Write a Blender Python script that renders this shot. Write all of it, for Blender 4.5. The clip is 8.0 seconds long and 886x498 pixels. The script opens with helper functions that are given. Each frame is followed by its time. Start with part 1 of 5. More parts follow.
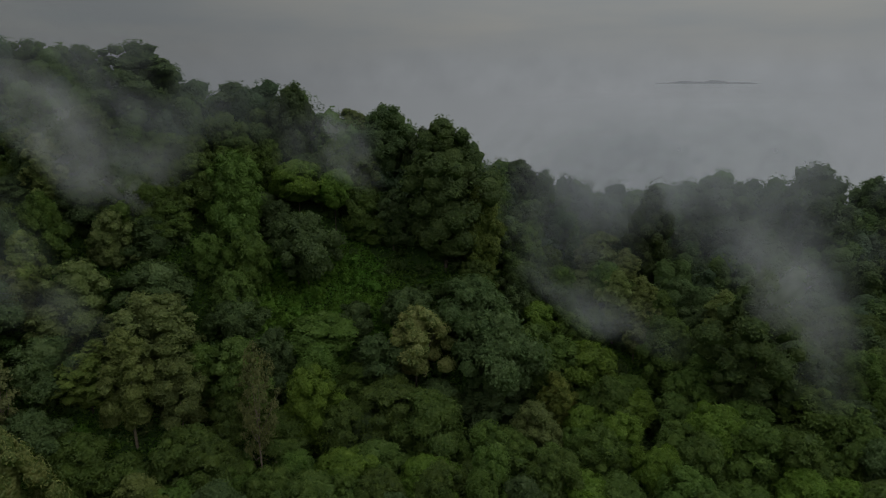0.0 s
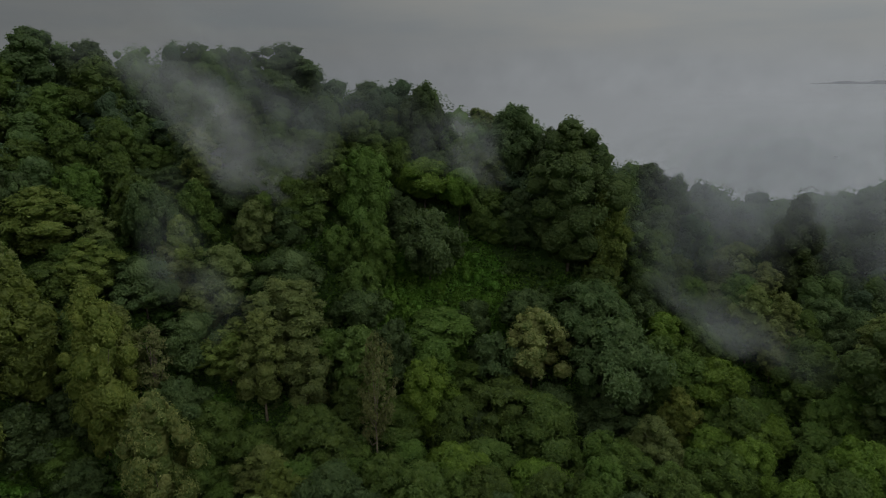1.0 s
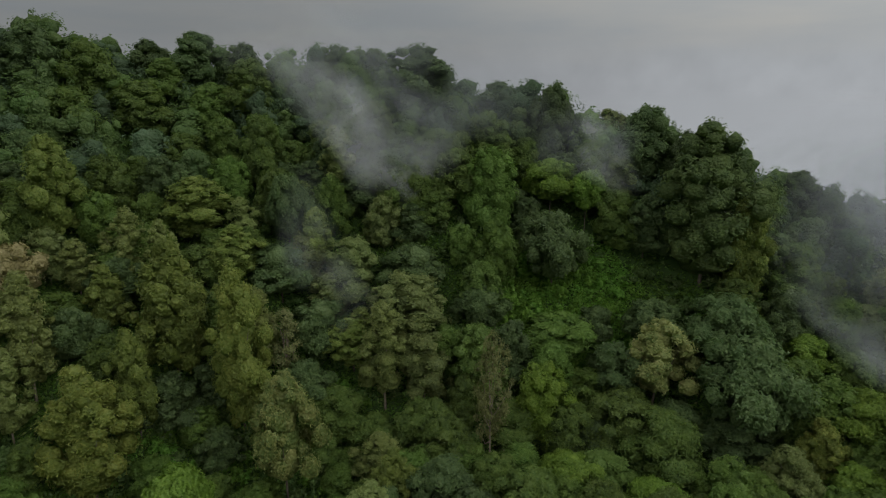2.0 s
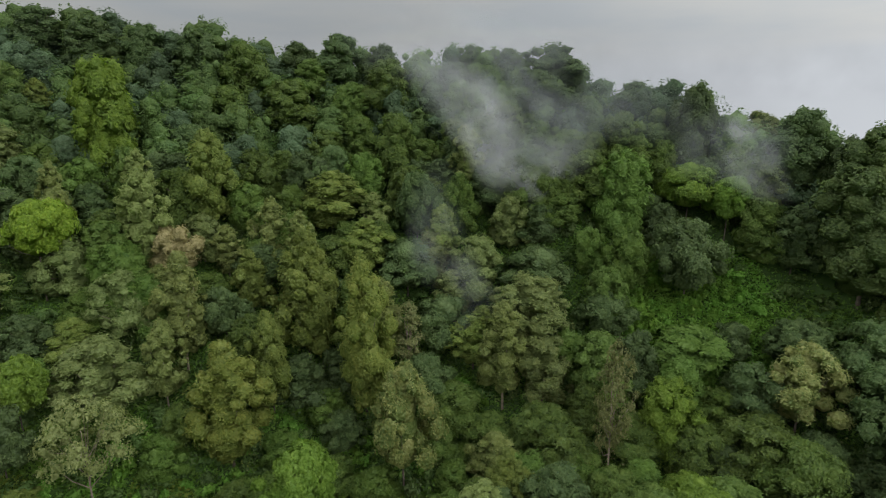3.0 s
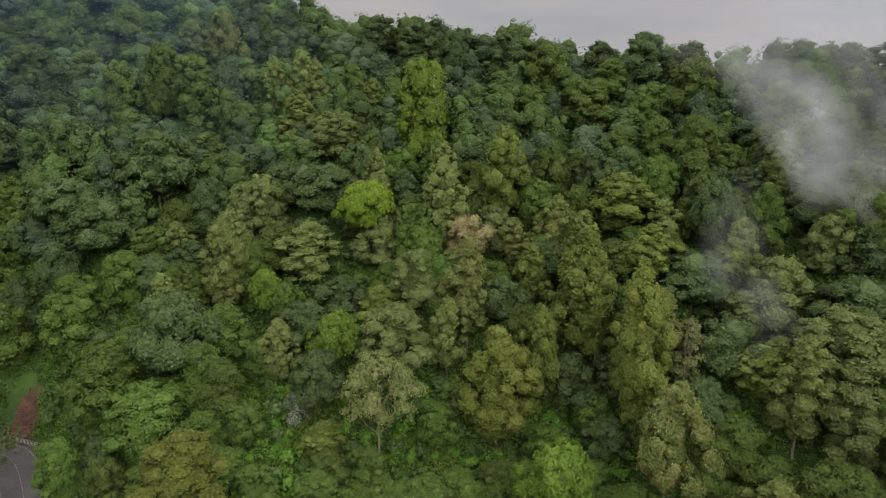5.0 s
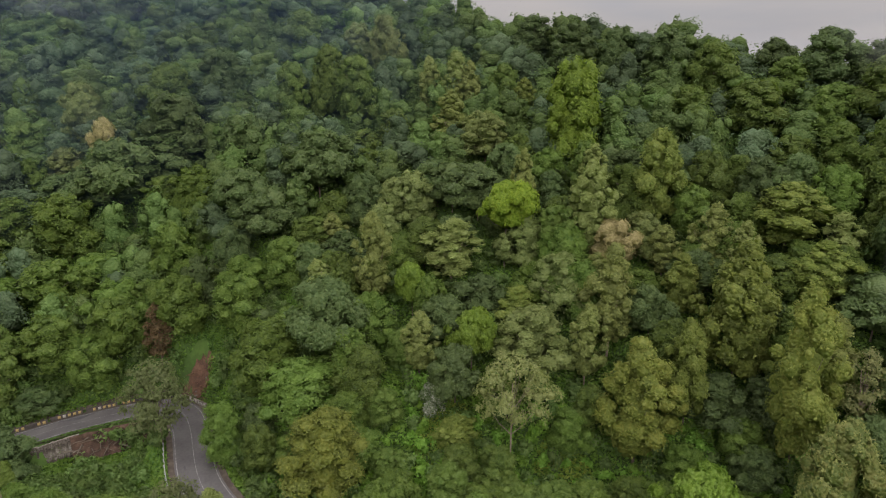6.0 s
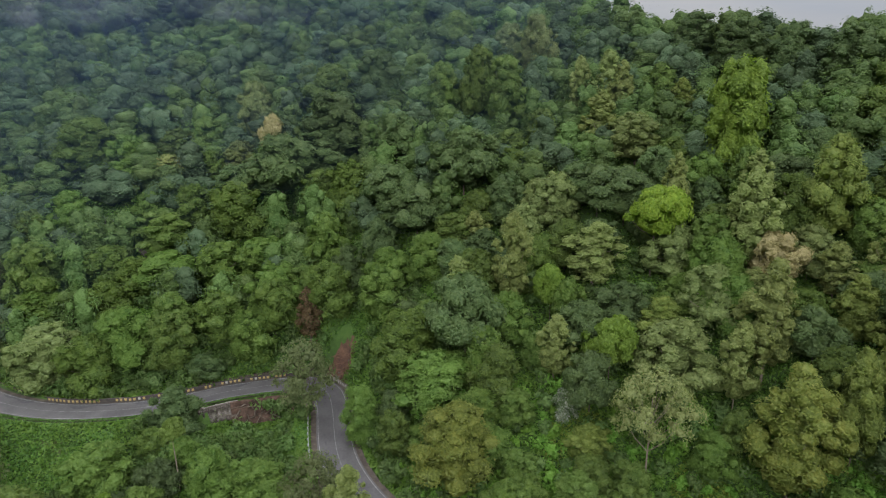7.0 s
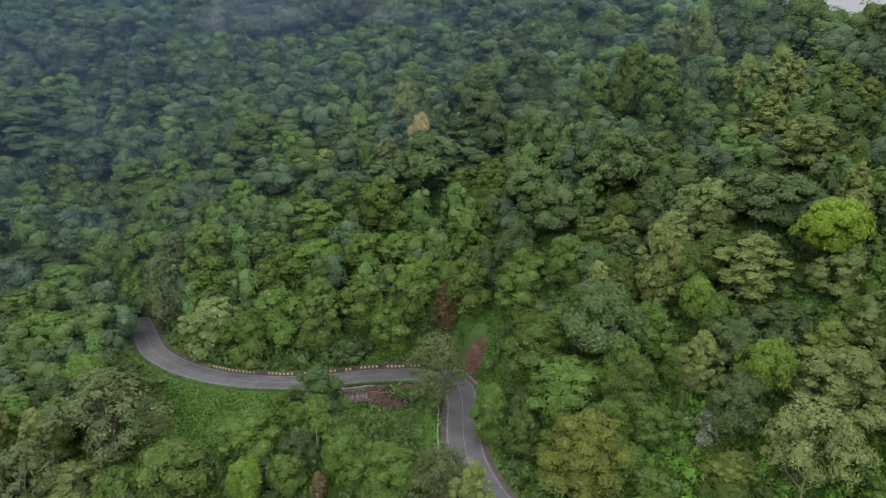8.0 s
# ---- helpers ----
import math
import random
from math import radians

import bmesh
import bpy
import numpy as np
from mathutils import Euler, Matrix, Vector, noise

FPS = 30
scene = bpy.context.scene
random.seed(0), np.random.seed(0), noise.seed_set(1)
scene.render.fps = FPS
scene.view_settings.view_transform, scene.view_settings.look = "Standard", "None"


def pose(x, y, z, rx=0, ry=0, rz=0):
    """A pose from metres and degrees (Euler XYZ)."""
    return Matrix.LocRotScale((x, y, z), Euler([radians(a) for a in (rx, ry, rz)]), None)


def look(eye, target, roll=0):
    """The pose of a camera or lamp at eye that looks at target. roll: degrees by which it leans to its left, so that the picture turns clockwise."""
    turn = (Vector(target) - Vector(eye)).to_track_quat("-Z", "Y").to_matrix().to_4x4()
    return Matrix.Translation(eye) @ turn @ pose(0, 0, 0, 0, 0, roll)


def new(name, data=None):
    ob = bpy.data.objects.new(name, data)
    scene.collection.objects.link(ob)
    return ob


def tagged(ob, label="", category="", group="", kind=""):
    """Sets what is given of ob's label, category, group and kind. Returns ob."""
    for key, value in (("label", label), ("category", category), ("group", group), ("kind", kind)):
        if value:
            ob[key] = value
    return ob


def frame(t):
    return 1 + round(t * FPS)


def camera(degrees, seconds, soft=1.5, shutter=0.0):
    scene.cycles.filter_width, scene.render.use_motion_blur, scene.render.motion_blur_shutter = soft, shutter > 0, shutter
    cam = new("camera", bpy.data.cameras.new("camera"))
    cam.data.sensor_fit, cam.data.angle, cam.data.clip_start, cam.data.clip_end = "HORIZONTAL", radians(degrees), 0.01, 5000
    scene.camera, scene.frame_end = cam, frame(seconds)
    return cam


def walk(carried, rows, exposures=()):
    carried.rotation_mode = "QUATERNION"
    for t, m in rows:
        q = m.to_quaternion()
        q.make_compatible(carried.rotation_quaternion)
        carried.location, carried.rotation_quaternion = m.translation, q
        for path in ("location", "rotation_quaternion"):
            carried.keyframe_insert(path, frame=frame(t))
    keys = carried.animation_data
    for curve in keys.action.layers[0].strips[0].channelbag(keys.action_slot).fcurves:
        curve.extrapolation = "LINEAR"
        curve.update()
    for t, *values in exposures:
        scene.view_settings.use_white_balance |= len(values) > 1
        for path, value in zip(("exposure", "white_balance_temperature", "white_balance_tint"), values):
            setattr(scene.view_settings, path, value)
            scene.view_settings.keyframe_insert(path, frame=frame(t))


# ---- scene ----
cam = camera(71.22, 8.0, soft=1.12)
# the craft drifts back a few metres while it turns to its left: seconds, x, y, bearing, pitch
WAY = [(0.0, 3.96, 4.78, 2.75, -15.37), (0.5, 3.8, 4.72, 8.46, -15.38), (1.0, 3.55, 4.7, 14.18, -15.39), (1.5, 3.18, 4.62, 19.9, -15.39),
       (3.0, 1.97, 4.25, 37.11, -15.42), (3.5, 1.56, 3.97, 43.36, -15.43), (4.0, 1.23, 3.58, 49.75, -15.43), (4.5, 0.92, 3.14, 56.19, -15.44),
       (6.0, 0.2, 1.76, 75.99, -15.47), (6.5, 0.12, 1.2, 82.36, -15.48), (7.0, 0.08, 0.66, 88.95, -15.48), (7.5, 0.06, 0.27, 95.56, -15.49),
       (8.0, 0.0, 0.0, 101.97, -15.5)]
walk(cam, [(t, pose(x, y, 70.0, 90 + pitch, 0, yaw)) for t, x, y, yaw, pitch in WAY],
     exposures=[(0.0, -1.95, 6500, 3), (1.0, -1.8, 6500, 3), (1.7, -1.45, 6500, 4), (2.8, -0.52, 6450, 4.5), (4.0, -0.34, 6500, 7), (6.0, -0.18, 6850, 15), (6.5, -0.15, 6300, 9.5), (8.0, -0.05, 6180, 10.5)])

# ---- overcast daylight ----
world = bpy.data.worlds.new("overcast_sky")
scene.world = world
world.use_nodes = True
wn, wl = world.node_tree.nodes, world.node_tree.links
wn.clear()
w_out, w_bg = wn.new("ShaderNodeOutputWorld"), wn.new("ShaderNodeBackground")
w_sky = wn.new("ShaderNodeTexSky")
w_sky.sky_type, w_sky.sun_disc, w_sky.sun_elevation, w_sky.sun_rotation = "NISHITA", False, radians(33), radians(100)
w_co, w_sep = wn.new("ShaderNodeTexCoord"), wn.new("ShaderNodeSeparateXYZ")
wl.new(w_co.outputs["Generated"], w_sep.inputs[0])
# cloud deck: brighter overhead, soft streaks near the horizon
w_grad = wn.new("ShaderNodeValToRGB")
w_grad.color_ramp.interpolation = "EASE"
e = w_grad.color_ramp.elements
e[0].position, e[0].color = 0.0, (0.212, 0.218, 0.238, 1)
e[1].position, e[1].color = 1.0, (1.78, 1.75, 1.86, 1)
for at, col in ((0.05, (0.232, 0.232, 0.246, 1)), (0.13, (0.262, 0.260, 0.268, 1)), (0.4, (1.14, 1.12, 1.18, 1))):
    k = e.new(at)
    k.color = col
wl.new(w_sep.outputs["Z"], w_grad.inputs[0])
w_map = wn.new("ShaderNodeMapping")
w_map.inputs["Scale"].default_value = (2.2, 2.2, 11.0)
wl.new(w_co.outputs["Generated"], w_map.inputs[0])
w_noise = wn.new("ShaderNodeTexNoise")
w_noise.inputs["Scale"].default_value, w_noise.inputs["Detail"].default_value, w_noise.inputs["Roughness"].default_value = 1.6, 4.0, 0.5
wl.new(w_map.outputs[0], w_noise.inputs["Vector"])
w_ramp = wn.new("ShaderNodeValToRGB")
e = w_ramp.color_ramp.elements
e[0].position, e[0].color = 0.35, (0.92, 0.94, 0.97, 1)
e[1].position, e[1].color = 0.68, (1.11, 1.07, 1.02, 1)
wl.new(w_noise.outputs["Fac"], w_ramp.inputs[0])
w_mul = wn.new("ShaderNodeMixRGB")
w_mul.blend_type, w_mul.inputs[0].default_value = "MULTIPLY", 1.0
wl.new(w_grad.outputs[0], w_mul.inputs[1])
wl.new(w_ramp.outputs[0], w_mul.inputs[2])
w_blue = wn.new("ShaderNodeMixRGB")
w_blue.blend_type, w_blue.inputs[0].default_value = "ADD", 0.004
wl.new(w_mul.outputs[0], w_blue.inputs[1])
wl.new(w_sky.outputs[0], w_blue.inputs[2])
wl.new(w_blue.outputs[0], w_bg.inputs[0])
# the cloud is thinner, and brighter, low in the north-east
w_dot = wn.new("ShaderNodeVectorMath")
w_dot.operation = "DOT_PRODUCT"
w_dot.inputs[1].default_value = (math.sin(radians(46)), math.cos(radians(46)), 0.0)
wl.new(w_co.outputs["Generated"], w_dot.inputs[0])
w_glow = wn.new("ShaderNodeMapRange")
w_glow.interpolation_type = "SMOOTHSTEP"
w_glow.inputs["From Min"].default_value, w_glow.inputs["From Max"].default_value = -0.1, 0.95
w_glow.inputs["To Min"].default_value, w_glow.inputs["To Max"].default_value = 1.45, 2.4
wl.new(w_dot.outputs["Value"], w_glow.inputs["Value"])
# and most of all low down, where the deck breaks up
w_low = wn.new("ShaderNodeMapRange")
w_low.interpolation_type = "SMOOTHSTEP"
w_low.inputs["From Min"].default_value, w_low.inputs["From Max"].default_value = 0.1, 0.95
w_low.inputs["To Min"].default_value, w_low.inputs["To Max"].default_value = 1.28, 1.45
wl.new(w_dot.outputs["Value"], w_low.inputs["Value"])
w_band = wn.new("ShaderNodeMapRange")
w_band.interpolation_type = "SMOOTHSTEP"
w_band.inputs["From Min"].default_value, w_band.inputs["From Max"].default_value = 0.22, 0.55
wl.new(w_sep.outputs["Z"], w_band.inputs["Value"])
w_part = wn.new("ShaderNodeMix")
wl.new(w_band.outputs[0], w_part.inputs[0])
wl.new(w_low.outputs[0], w_part.inputs[2])
w_part.inputs[3].default_value = 1.0
w_all = wn.new("ShaderNodeMath")
w_all.operation = "MULTIPLY"
wl.new(w_glow.outputs[0], w_all.inputs[0])
wl.new(w_part.outputs[0], w_all.inputs[1])
wl.new(w_all.outputs[0], w_bg.inputs[1])
wl.new(w_bg.outputs[0], w_out.inputs[0])

sun = new("sun", bpy.data.lights.new("sun", "SUN"))
sun.data.energy, sun.data.angle, sun.data.color = 1.3, radians(40), (1.0, 0.98, 0.95)
sun.matrix_world = look((230, -40, 150), (0, 0, 0))


# ---- materials ----
def material(name):
    m = bpy.data.materials.new(name)
    m.use_nodes = True
    return m, m.node_tree.nodes, m.node_tree.links


def ramp(n, stops):
    r = n.new("ShaderNodeValToRGB")
    e = r.color_ramp.elements
    e[0].position, e[0].color = stops[0][0], (*stops[0][1], 1)
    e[1].position, e[1].color = stops[-1][0], (*stops[-1][1], 1)
    for at, col in stops[1:-1]:
        e.new(at).color = (*col, 1)
    return r


def noise_of(n, l, scale, detail=3.0, space="Object"):
    co, tex = n.new("ShaderNodeTexCoord"), n.new("ShaderNodeTexNoise")
    tex.inputs["Scale"].default_value, tex.inputs["Detail"].default_value = scale, detail
    l.new(co.outputs[space], tex.inputs["Vector"])
    return tex.outputs["Fac"]


def math_node(n, l, op, a, b):
    m = n.new("ShaderNodeMath")
    m.operation = op
    for i, v in enumerate((a, b)):
        if isinstance(v, (int, float)):
            m.inputs[i].default_value = v
        else:
            l.new(v, m.inputs[i])
    return m.outputs[0]


def mix(n, l, kind, fac, a, b):
    m = n.new("ShaderNodeMixRGB")
    m.blend_type = kind
    for i, v in enumerate((fac, a, b)):
        if isinstance(v, (int, float)):
            m.inputs[i].default_value = v
        elif isinstance(v, tuple):
            m.inputs[i].default_value = (*v, 1)
        else:
            l.new(v, m.inputs[i])
    return m.outputs[0]


def leaf(name, dark, mid, light, wide=False):
    """Leaves: each leaf, each clump and each tree differs a little. wide: many trees in one mesh."""
    m, n, l = material(name)
    n.clear()
    geo = n.new("ShaderNodeNewGeometry")
    if wide:
        att = n.new("ShaderNodeAttribute")
        att.attribute_name = "tint"
        tree = att.outputs["Fac"]
    else:
        tree = n.new("ShaderNodeObjectInfo").outputs["Random"]
    tex = n.new("ShaderNodeTexNoise")
    tex.inputs["Scale"].default_value, tex.inputs["Detail"].default_value = 0.55, 2.0
    l.new(geo.outputs["Position"], tex.inputs["Vector"])
    # leaf pattern on the rounded masses: small cells, each of its own shade, with relief
    cell = n.new("ShaderNodeTexVoronoi")
    cell.inputs["Scale"].default_value = 1.7
    l.new(geo.outputs["Position"], cell.inputs["Vector"])
    csep = n.new("ShaderNodeSeparateColor")
    l.new(cell.outputs["Color"], csep.inputs[0])
    bump = n.new("ShaderNodeBump")
    bump.inputs["Strength"].default_value, bump.inputs["Distance"].default_value = 1.0, 0.5
    bump.invert = True
    l.new(cell.outputs["Distance"], bump.inputs["Height"])
    f = math_node(n, l, "ADD", math_node(n, l, "MULTIPLY", geo.outputs["Random Per Island"], 0.38), math_node(n, l, "MULTIPLY", csep.outputs[1], 0.16))
    f = math_node(n, l, "ADD", f, math_node(n, l, "MULTIPLY", tree, 0.40))
    f = math_node(n, l, "ADD", f, math_node(n, l, "MULTIPLY", math_node(n, l, "SUBTRACT", tex.outputs["Fac"], 0.5), 0.7))
    f = math_node(n, l, "ADD", f, 0.06)
    r = ramp(n, [(0.05, dark), (0.45, mid), (0.95, light)])
    l.new(f, r.inputs[0])
    hue = n.new("ShaderNodeHueSaturation")
    l.new(math_node(n, l, "ADD", 0.486, math_node(n, l, "MULTIPLY", tree, 0.026)), hue.inputs["Hue"])
    l.new(r.outputs[0], hue.inputs["Color"])
    d, tr, g = n.new("ShaderNodeBsdfDiffuse"), n.new("ShaderNodeBsdfTranslucent"), n.new("ShaderNodeBsdfGlossy")
    g.inputs["Roughness"].default_value = 0.5
    g.inputs["Color"].default_value = (0.8, 0.85, 0.85, 1)
    l.new(hue.outputs[0], d.inputs[0])
    l.new(mix(n, l, "MULTIPLY", 1.0, hue.outputs[0], (1.1, 1.2, 0.7)), tr.inputs[0])
    for s in (d, g):
        l.new(bump.outputs[0], s.inputs["Normal"])
    a, b, o = n.new("ShaderNodeMixShader"), n.new("ShaderNodeMixShader"), n.new("ShaderNodeOutputMaterial")
    a.inputs[0].default_value, b.inputs[0].default_value = 0.38, 0.02
    l.new(d.outputs[0], a.inputs[1])
    l.new(tr.outputs[0], a.inputs[2])
    l.new(a.outputs[0], b.inputs[1])
    l.new(g.outputs[0], b.inputs[2])
    l.new(b.outputs[0], o.inputs[0])
    return m


PALETTE = {
    "B": ((0.046, 0.083, 0.015), (0.086, 0.138, 0.025), (0.148, 0.210, 0.042)),
    "D": ((0.040, 0.069, 0.021), (0.068, 0.109, 0.034), (0.115, 0.162, 0.054)),
    "S": ((0.047, 0.082, 0.025), (0.081, 0.130, 0.040), (0.133, 0.188, 0.064)),
    "T": ((0.096, 0.128, 0.034), (0.170, 0.212, 0.058), (0.256, 0.304, 0.096)),
    "K": ((0.044, 0.072, 0.019), (0.074, 0.114, 0.030), (0.124, 0.168, 0.046)),
    "V": ((0.046, 0.088, 0.013), (0.088, 0.150, 0.024), (0.154, 0.232, 0.043)),
    "V2": ((0.070, 0.130, 0.013), (0.128, 0.212, 0.024), (0.206, 0.302, 0.044)),
    "P": ((0.080, 0.114, 0.032), (0.142, 0.183, 0.054), (0.220, 0.266, 0.088)),
    "G": ((0.080, 0.114, 0.020), (0.150, 0.190, 0.034), (0.244, 0.268, 0.056)),
    "G2": ((0.076, 0.114, 0.021), (0.138, 0.188, 0.036), (0.220, 0.268, 0.058)),
    "L": ((0.100, 0.180, 0.015), (0.172, 0.282, 0.024), (0.258, 0.368, 0.044)),
    "L2": ((0.074, 0.138, 0.015), (0.122, 0.207, 0.024), (0.190, 0.282, 0.040)),
    "C": ((0.130, 0.125, 0.045), (0.290, 0.255, 0.110), (0.430, 0.385, 0.200)),
    "C2": ((0.068, 0.108, 0.026), (0.132, 0.174, 0.043), (0.320, 0.320, 0.110)),
    "R": ((0.070, 0.050, 0.021), (0.140, 0.102, 0.046), (0.225, 0.170, 0.082)),
    "M": ((0.070, 0.120, 0.024), (0.128, 0.203, 0.038), (0.198, 0.278, 0.064)),
    "Q": ((0.096, 0.112, 0.040), (0.164, 0.184, 0.066), (0.244, 0.254, 0.100)),
    "W": ((0.110, 0.138, 0.044), (0.190, 0.222, 0.074), (0.290, 0.318, 0.120)),
    "F": ((0.040, 0.075, 0.018), (0.075, 0.120, 0.034), (0.420, 0.430, 0.370)),
    "E": ((0.058, 0.078, 0.026), (0.100, 0.126, 0.045), (0.158, 0.186, 0.074)),
}
LEAF = {k: leaf("leaves_" + k.lower(), *v) for k, v in PALETTE.items()}
# haze put into the colour: leaf palette turned bluer for far forest and bushes
HAZE_LEAF = {k: leaf("haze_tinted_leaves_" + k.lower(), *[(r * 0.97, g, b * 1.45) for r, g, b in PALETTE[k]], wide=True) for k in "BDSTV"}
COVER = leaf("creeper_leaves", (0.054, 0.120, 0.016), (0.100, 0.192, 0.027), (0.160, 0.258, 0.044), wide=True)
CREEPER = leaf("open_creepers", (0.060, 0.142, 0.016), (0.115, 0.235, 0.026), (0.185, 0.320, 0.050), wide=True)
HERBS = leaf("yellowish_herbs", (0.085, 0.135, 0.015), (0.145, 0.200, 0.026), (0.225, 0.262, 0.044), wide=True)
GRASS = leaf("grass_blades", (0.070, 0.140, 0.028), (0.095, 0.185, 0.040), (0.125, 0.220, 0.055), wide=True)


def plain(name, stops, scale, rough, bump=0.0, detail=5.0, spec=0.3):
    """A surface whose colour runs through stops by two noises, with fine relief."""
    m, n, l = material(name)
    b = n["Principled BSDF"]
    f = math_node(n, l, "ADD", math_node(n, l, "MULTIPLY", noise_of(n, l, scale, detail), 0.65), math_node(n, l, "MULTIPLY", noise_of(n, l, scale * 9, 4.0), 0.35))
    r = ramp(n, stops)
    l.new(f, r.inputs[0])
    l.new(r.outputs[0], b.inputs["Base Color"])
    b.inputs["Roughness"].default_value = rough
    b.inputs["Specular IOR Level"].default_value = spec
    if bump:
        p = n.new("ShaderNodeBump")
        p.inputs["Strength"].default_value, p.inputs["Distance"].default_value = 0.6, bump
        l.new(f, p.inputs["Height"])
        l.new(p.outputs[0], b.inputs["Normal"])
    return m


BARK = plain("bark", [(0.3, (0.055, 0.042, 0.030)), (0.55, (0.12, 0.10, 0.075)), (0.75, (0.20, 0.175, 0.14))], 1.2, 0.9, 0.05)
PALE_BARK = plain("pale_bark", [(0.3, (0.11, 0.085, 0.058)), (0.55, (0.21, 0.175, 0.125)), (0.75, (0.31, 0.27, 0.205))], 1.2, 0.85, 0.04)
SOIL = plain("forest_floor", [(0.3, (0.024, 0.046, 0.010)), (0.5, (0.040, 0.080, 0.015)), (0.62, (0.058, 0.110, 0.020)), (0.75, (0.070, 0.060, 0.025))], 0.12, 0.95, 0.3)
ASPHALT = plain("wet_asphalt", [(0.32, (0.038, 0.036, 0.035)), (0.5, (0.068, 0.065, 0.063)), (0.68, (0.098, 0.094, 0.090))], 0.22, 0.55, 0.01, spec=0.5)
PATCH = plain("dark_patch", [(0.35, (0.040, 0.040, 0.041)), (0.65, (0.080, 0.080, 0.080))], 0.9, 0.6, 0.01)
VERGE = plain("muddy_verge", [(0.32, (0.030, 0.024, 0.018)), (0.5, (0.065, 0.052, 0.040)), (0.7, (0.11, 0.095, 0.07))], 0.6, 0.9, 0.05)
PAINT = plain("road_paint", [(0.36, (0.08, 0.08, 0.078)), (0.5, (0.21, 0.21, 0.20)), (0.68, (0.36, 0.36, 0.35))], 1.5, 0.7)
YELLOW = plain("yellow_paint", [(0.36, (0.07, 0.05, 0.03)), (0.46, (0.26, 0.19, 0.07)), (0.56, (0.38, 0.30, 0.12)), (0.68, (0.46, 0.42, 0.33))], 1.4, 0.75)
BLACK = plain("black_paint", [(0.3, (0.022, 0.020, 0.018)), (0.7, (0.07, 0.06, 0.05))], 1.3, 0.8)
WHITE = plain("dirty_white_paint", [(0.34, (0.10, 0.09, 0.075)), (0.48, (0.28, 0.27, 0.24)), (0.66, (0.44, 0.43, 0.40))], 1.3, 0.8)
CONCRETE = plain("stained_concrete", [(0.35, (0.035, 0.028, 0.022)), (0.46, (0.10, 0.085, 0.068)), (0.55, (0.24, 0.22, 0.19)), (0.68, (0.42, 0.40, 0.36))], 0.45, 0.9, 0.03)
REDSOIL = plain("red_earth", [(0.34, (0.030, 0.018, 0.012)), (0.48, (0.088, 0.048, 0.030)), (0.64, (0.160, 0.092, 0.058))], 0.35, 0.95, 0.12)
STEEL = plain("galvanised_steel", [(0.3, (0.25, 0.26, 0.25)), (0.7, (0.45, 0.46, 0.44))], 1.5, 0.5)
EARTH = plain("dark_brown_earth", [(0.34, (0.018, 0.012, 0.009)), (0.5, (0.055, 0.034, 0.023)), (0.68, (0.115, 0.074, 0.050))], 0.9, 0.95, 0.12)
ROCK = plain("grey_rock", [(0.3, (0.05, 0.045, 0.04)), (0.5, (0.11, 0.10, 0.09)), (0.7, (0.19, 0.175, 0.16))], 0.8, 0.9, 0.05)
# ---- the lie of the land: a steep hillside that bends round the valley ----
# bearing (degrees from north, turning west), foot radius at road height, crest radius, crest height
LAND = [(-60, 121, 221, 34), (-28.9, 118, 211, 30.8), (-17.2, 116, 206, 25.7), (-11.4, 111, 190, 25.7), (-4.6, 107, 170, 37.8), (0.2, 105, 165, 44.9),
        (10.1, 102, 166, 50.9), (20, 100, 171, 58), (30, 100, 178, 66.2), (37, 99, 182, 65.6), (42, 99, 185, 68.2), (49.9, 98, 191, 67.2), (60, 98, 201, 71.9),
        (70, 97, 220, 77.9), (80, 97, 260, 91.9), (90, 99, 310, 108), (100, 124, 360, 121.9), (112.1, 142, 400, 129.9), (121, 150, 412, 133),
        (126, 166, 420, 135), (130, 198, 425, 133), (141.3, 206, 430, 130), (170, 210, 460, 110), (230, 320, 700, 90), (300, 121, 221, 34)]
ROAD = [(-72.0, 5.0), (-79.0, -0.8), (-85.5, -6.9), (-91.1, -11.1), (-96.3, -14.2), (-102.0, -16.8), (-107.5, -18.5), (-113.6, -19.8), (-120.0, -21.0), (-126.0, -22.5),
        (-130.2, -24.4), (-133.0, -27.8), (-133.6, -32.0), (-132.9, -37.0), (-130.2, -46.2), (-127.0, -53.0), (-123.6, -61.6), (-122.2, -67.5), (-121.5, -77.5),
        (-122.7, -86.5), (-125.7, -95.6), (-130.7, -104.9), (-136.2, -111.2), (-142.4, -117.2), (-153.0, -127.2), (-168.9, -138.0)]


def smooth(a, b, x):
    k = np.clip((x - a) / (b - a), 0, 1)
    return k * k * (3 - 2 * k)


def road_line():
    """The road's centre line, evenly stepped."""
    p = np.array(ROAD, float)
    out = []
    for i in range(1, len(p) - 2):
        for s in np.linspace(0, 1, 12, endpoint=False):
            a, b, c, d = p[i - 1:i + 3]
            out.append(0.5 * (2 * b + (c - a) * s + (2 * a - 5 * b + 4 * c - d) * s ** 2 + (3 * b - a - 3 * c + d) * s ** 3))
    out = np.array(out)
    far = np.r_[0, np.cumsum(np.hypot(*np.diff(out, axis=0).T))]
    s = np.arange(0, far[-1], 1.0)
    return np.stack([np.interp(s, far, out[:, 0]), np.interp(s, far, out[:, 1])], 1)


LINE = road_line()


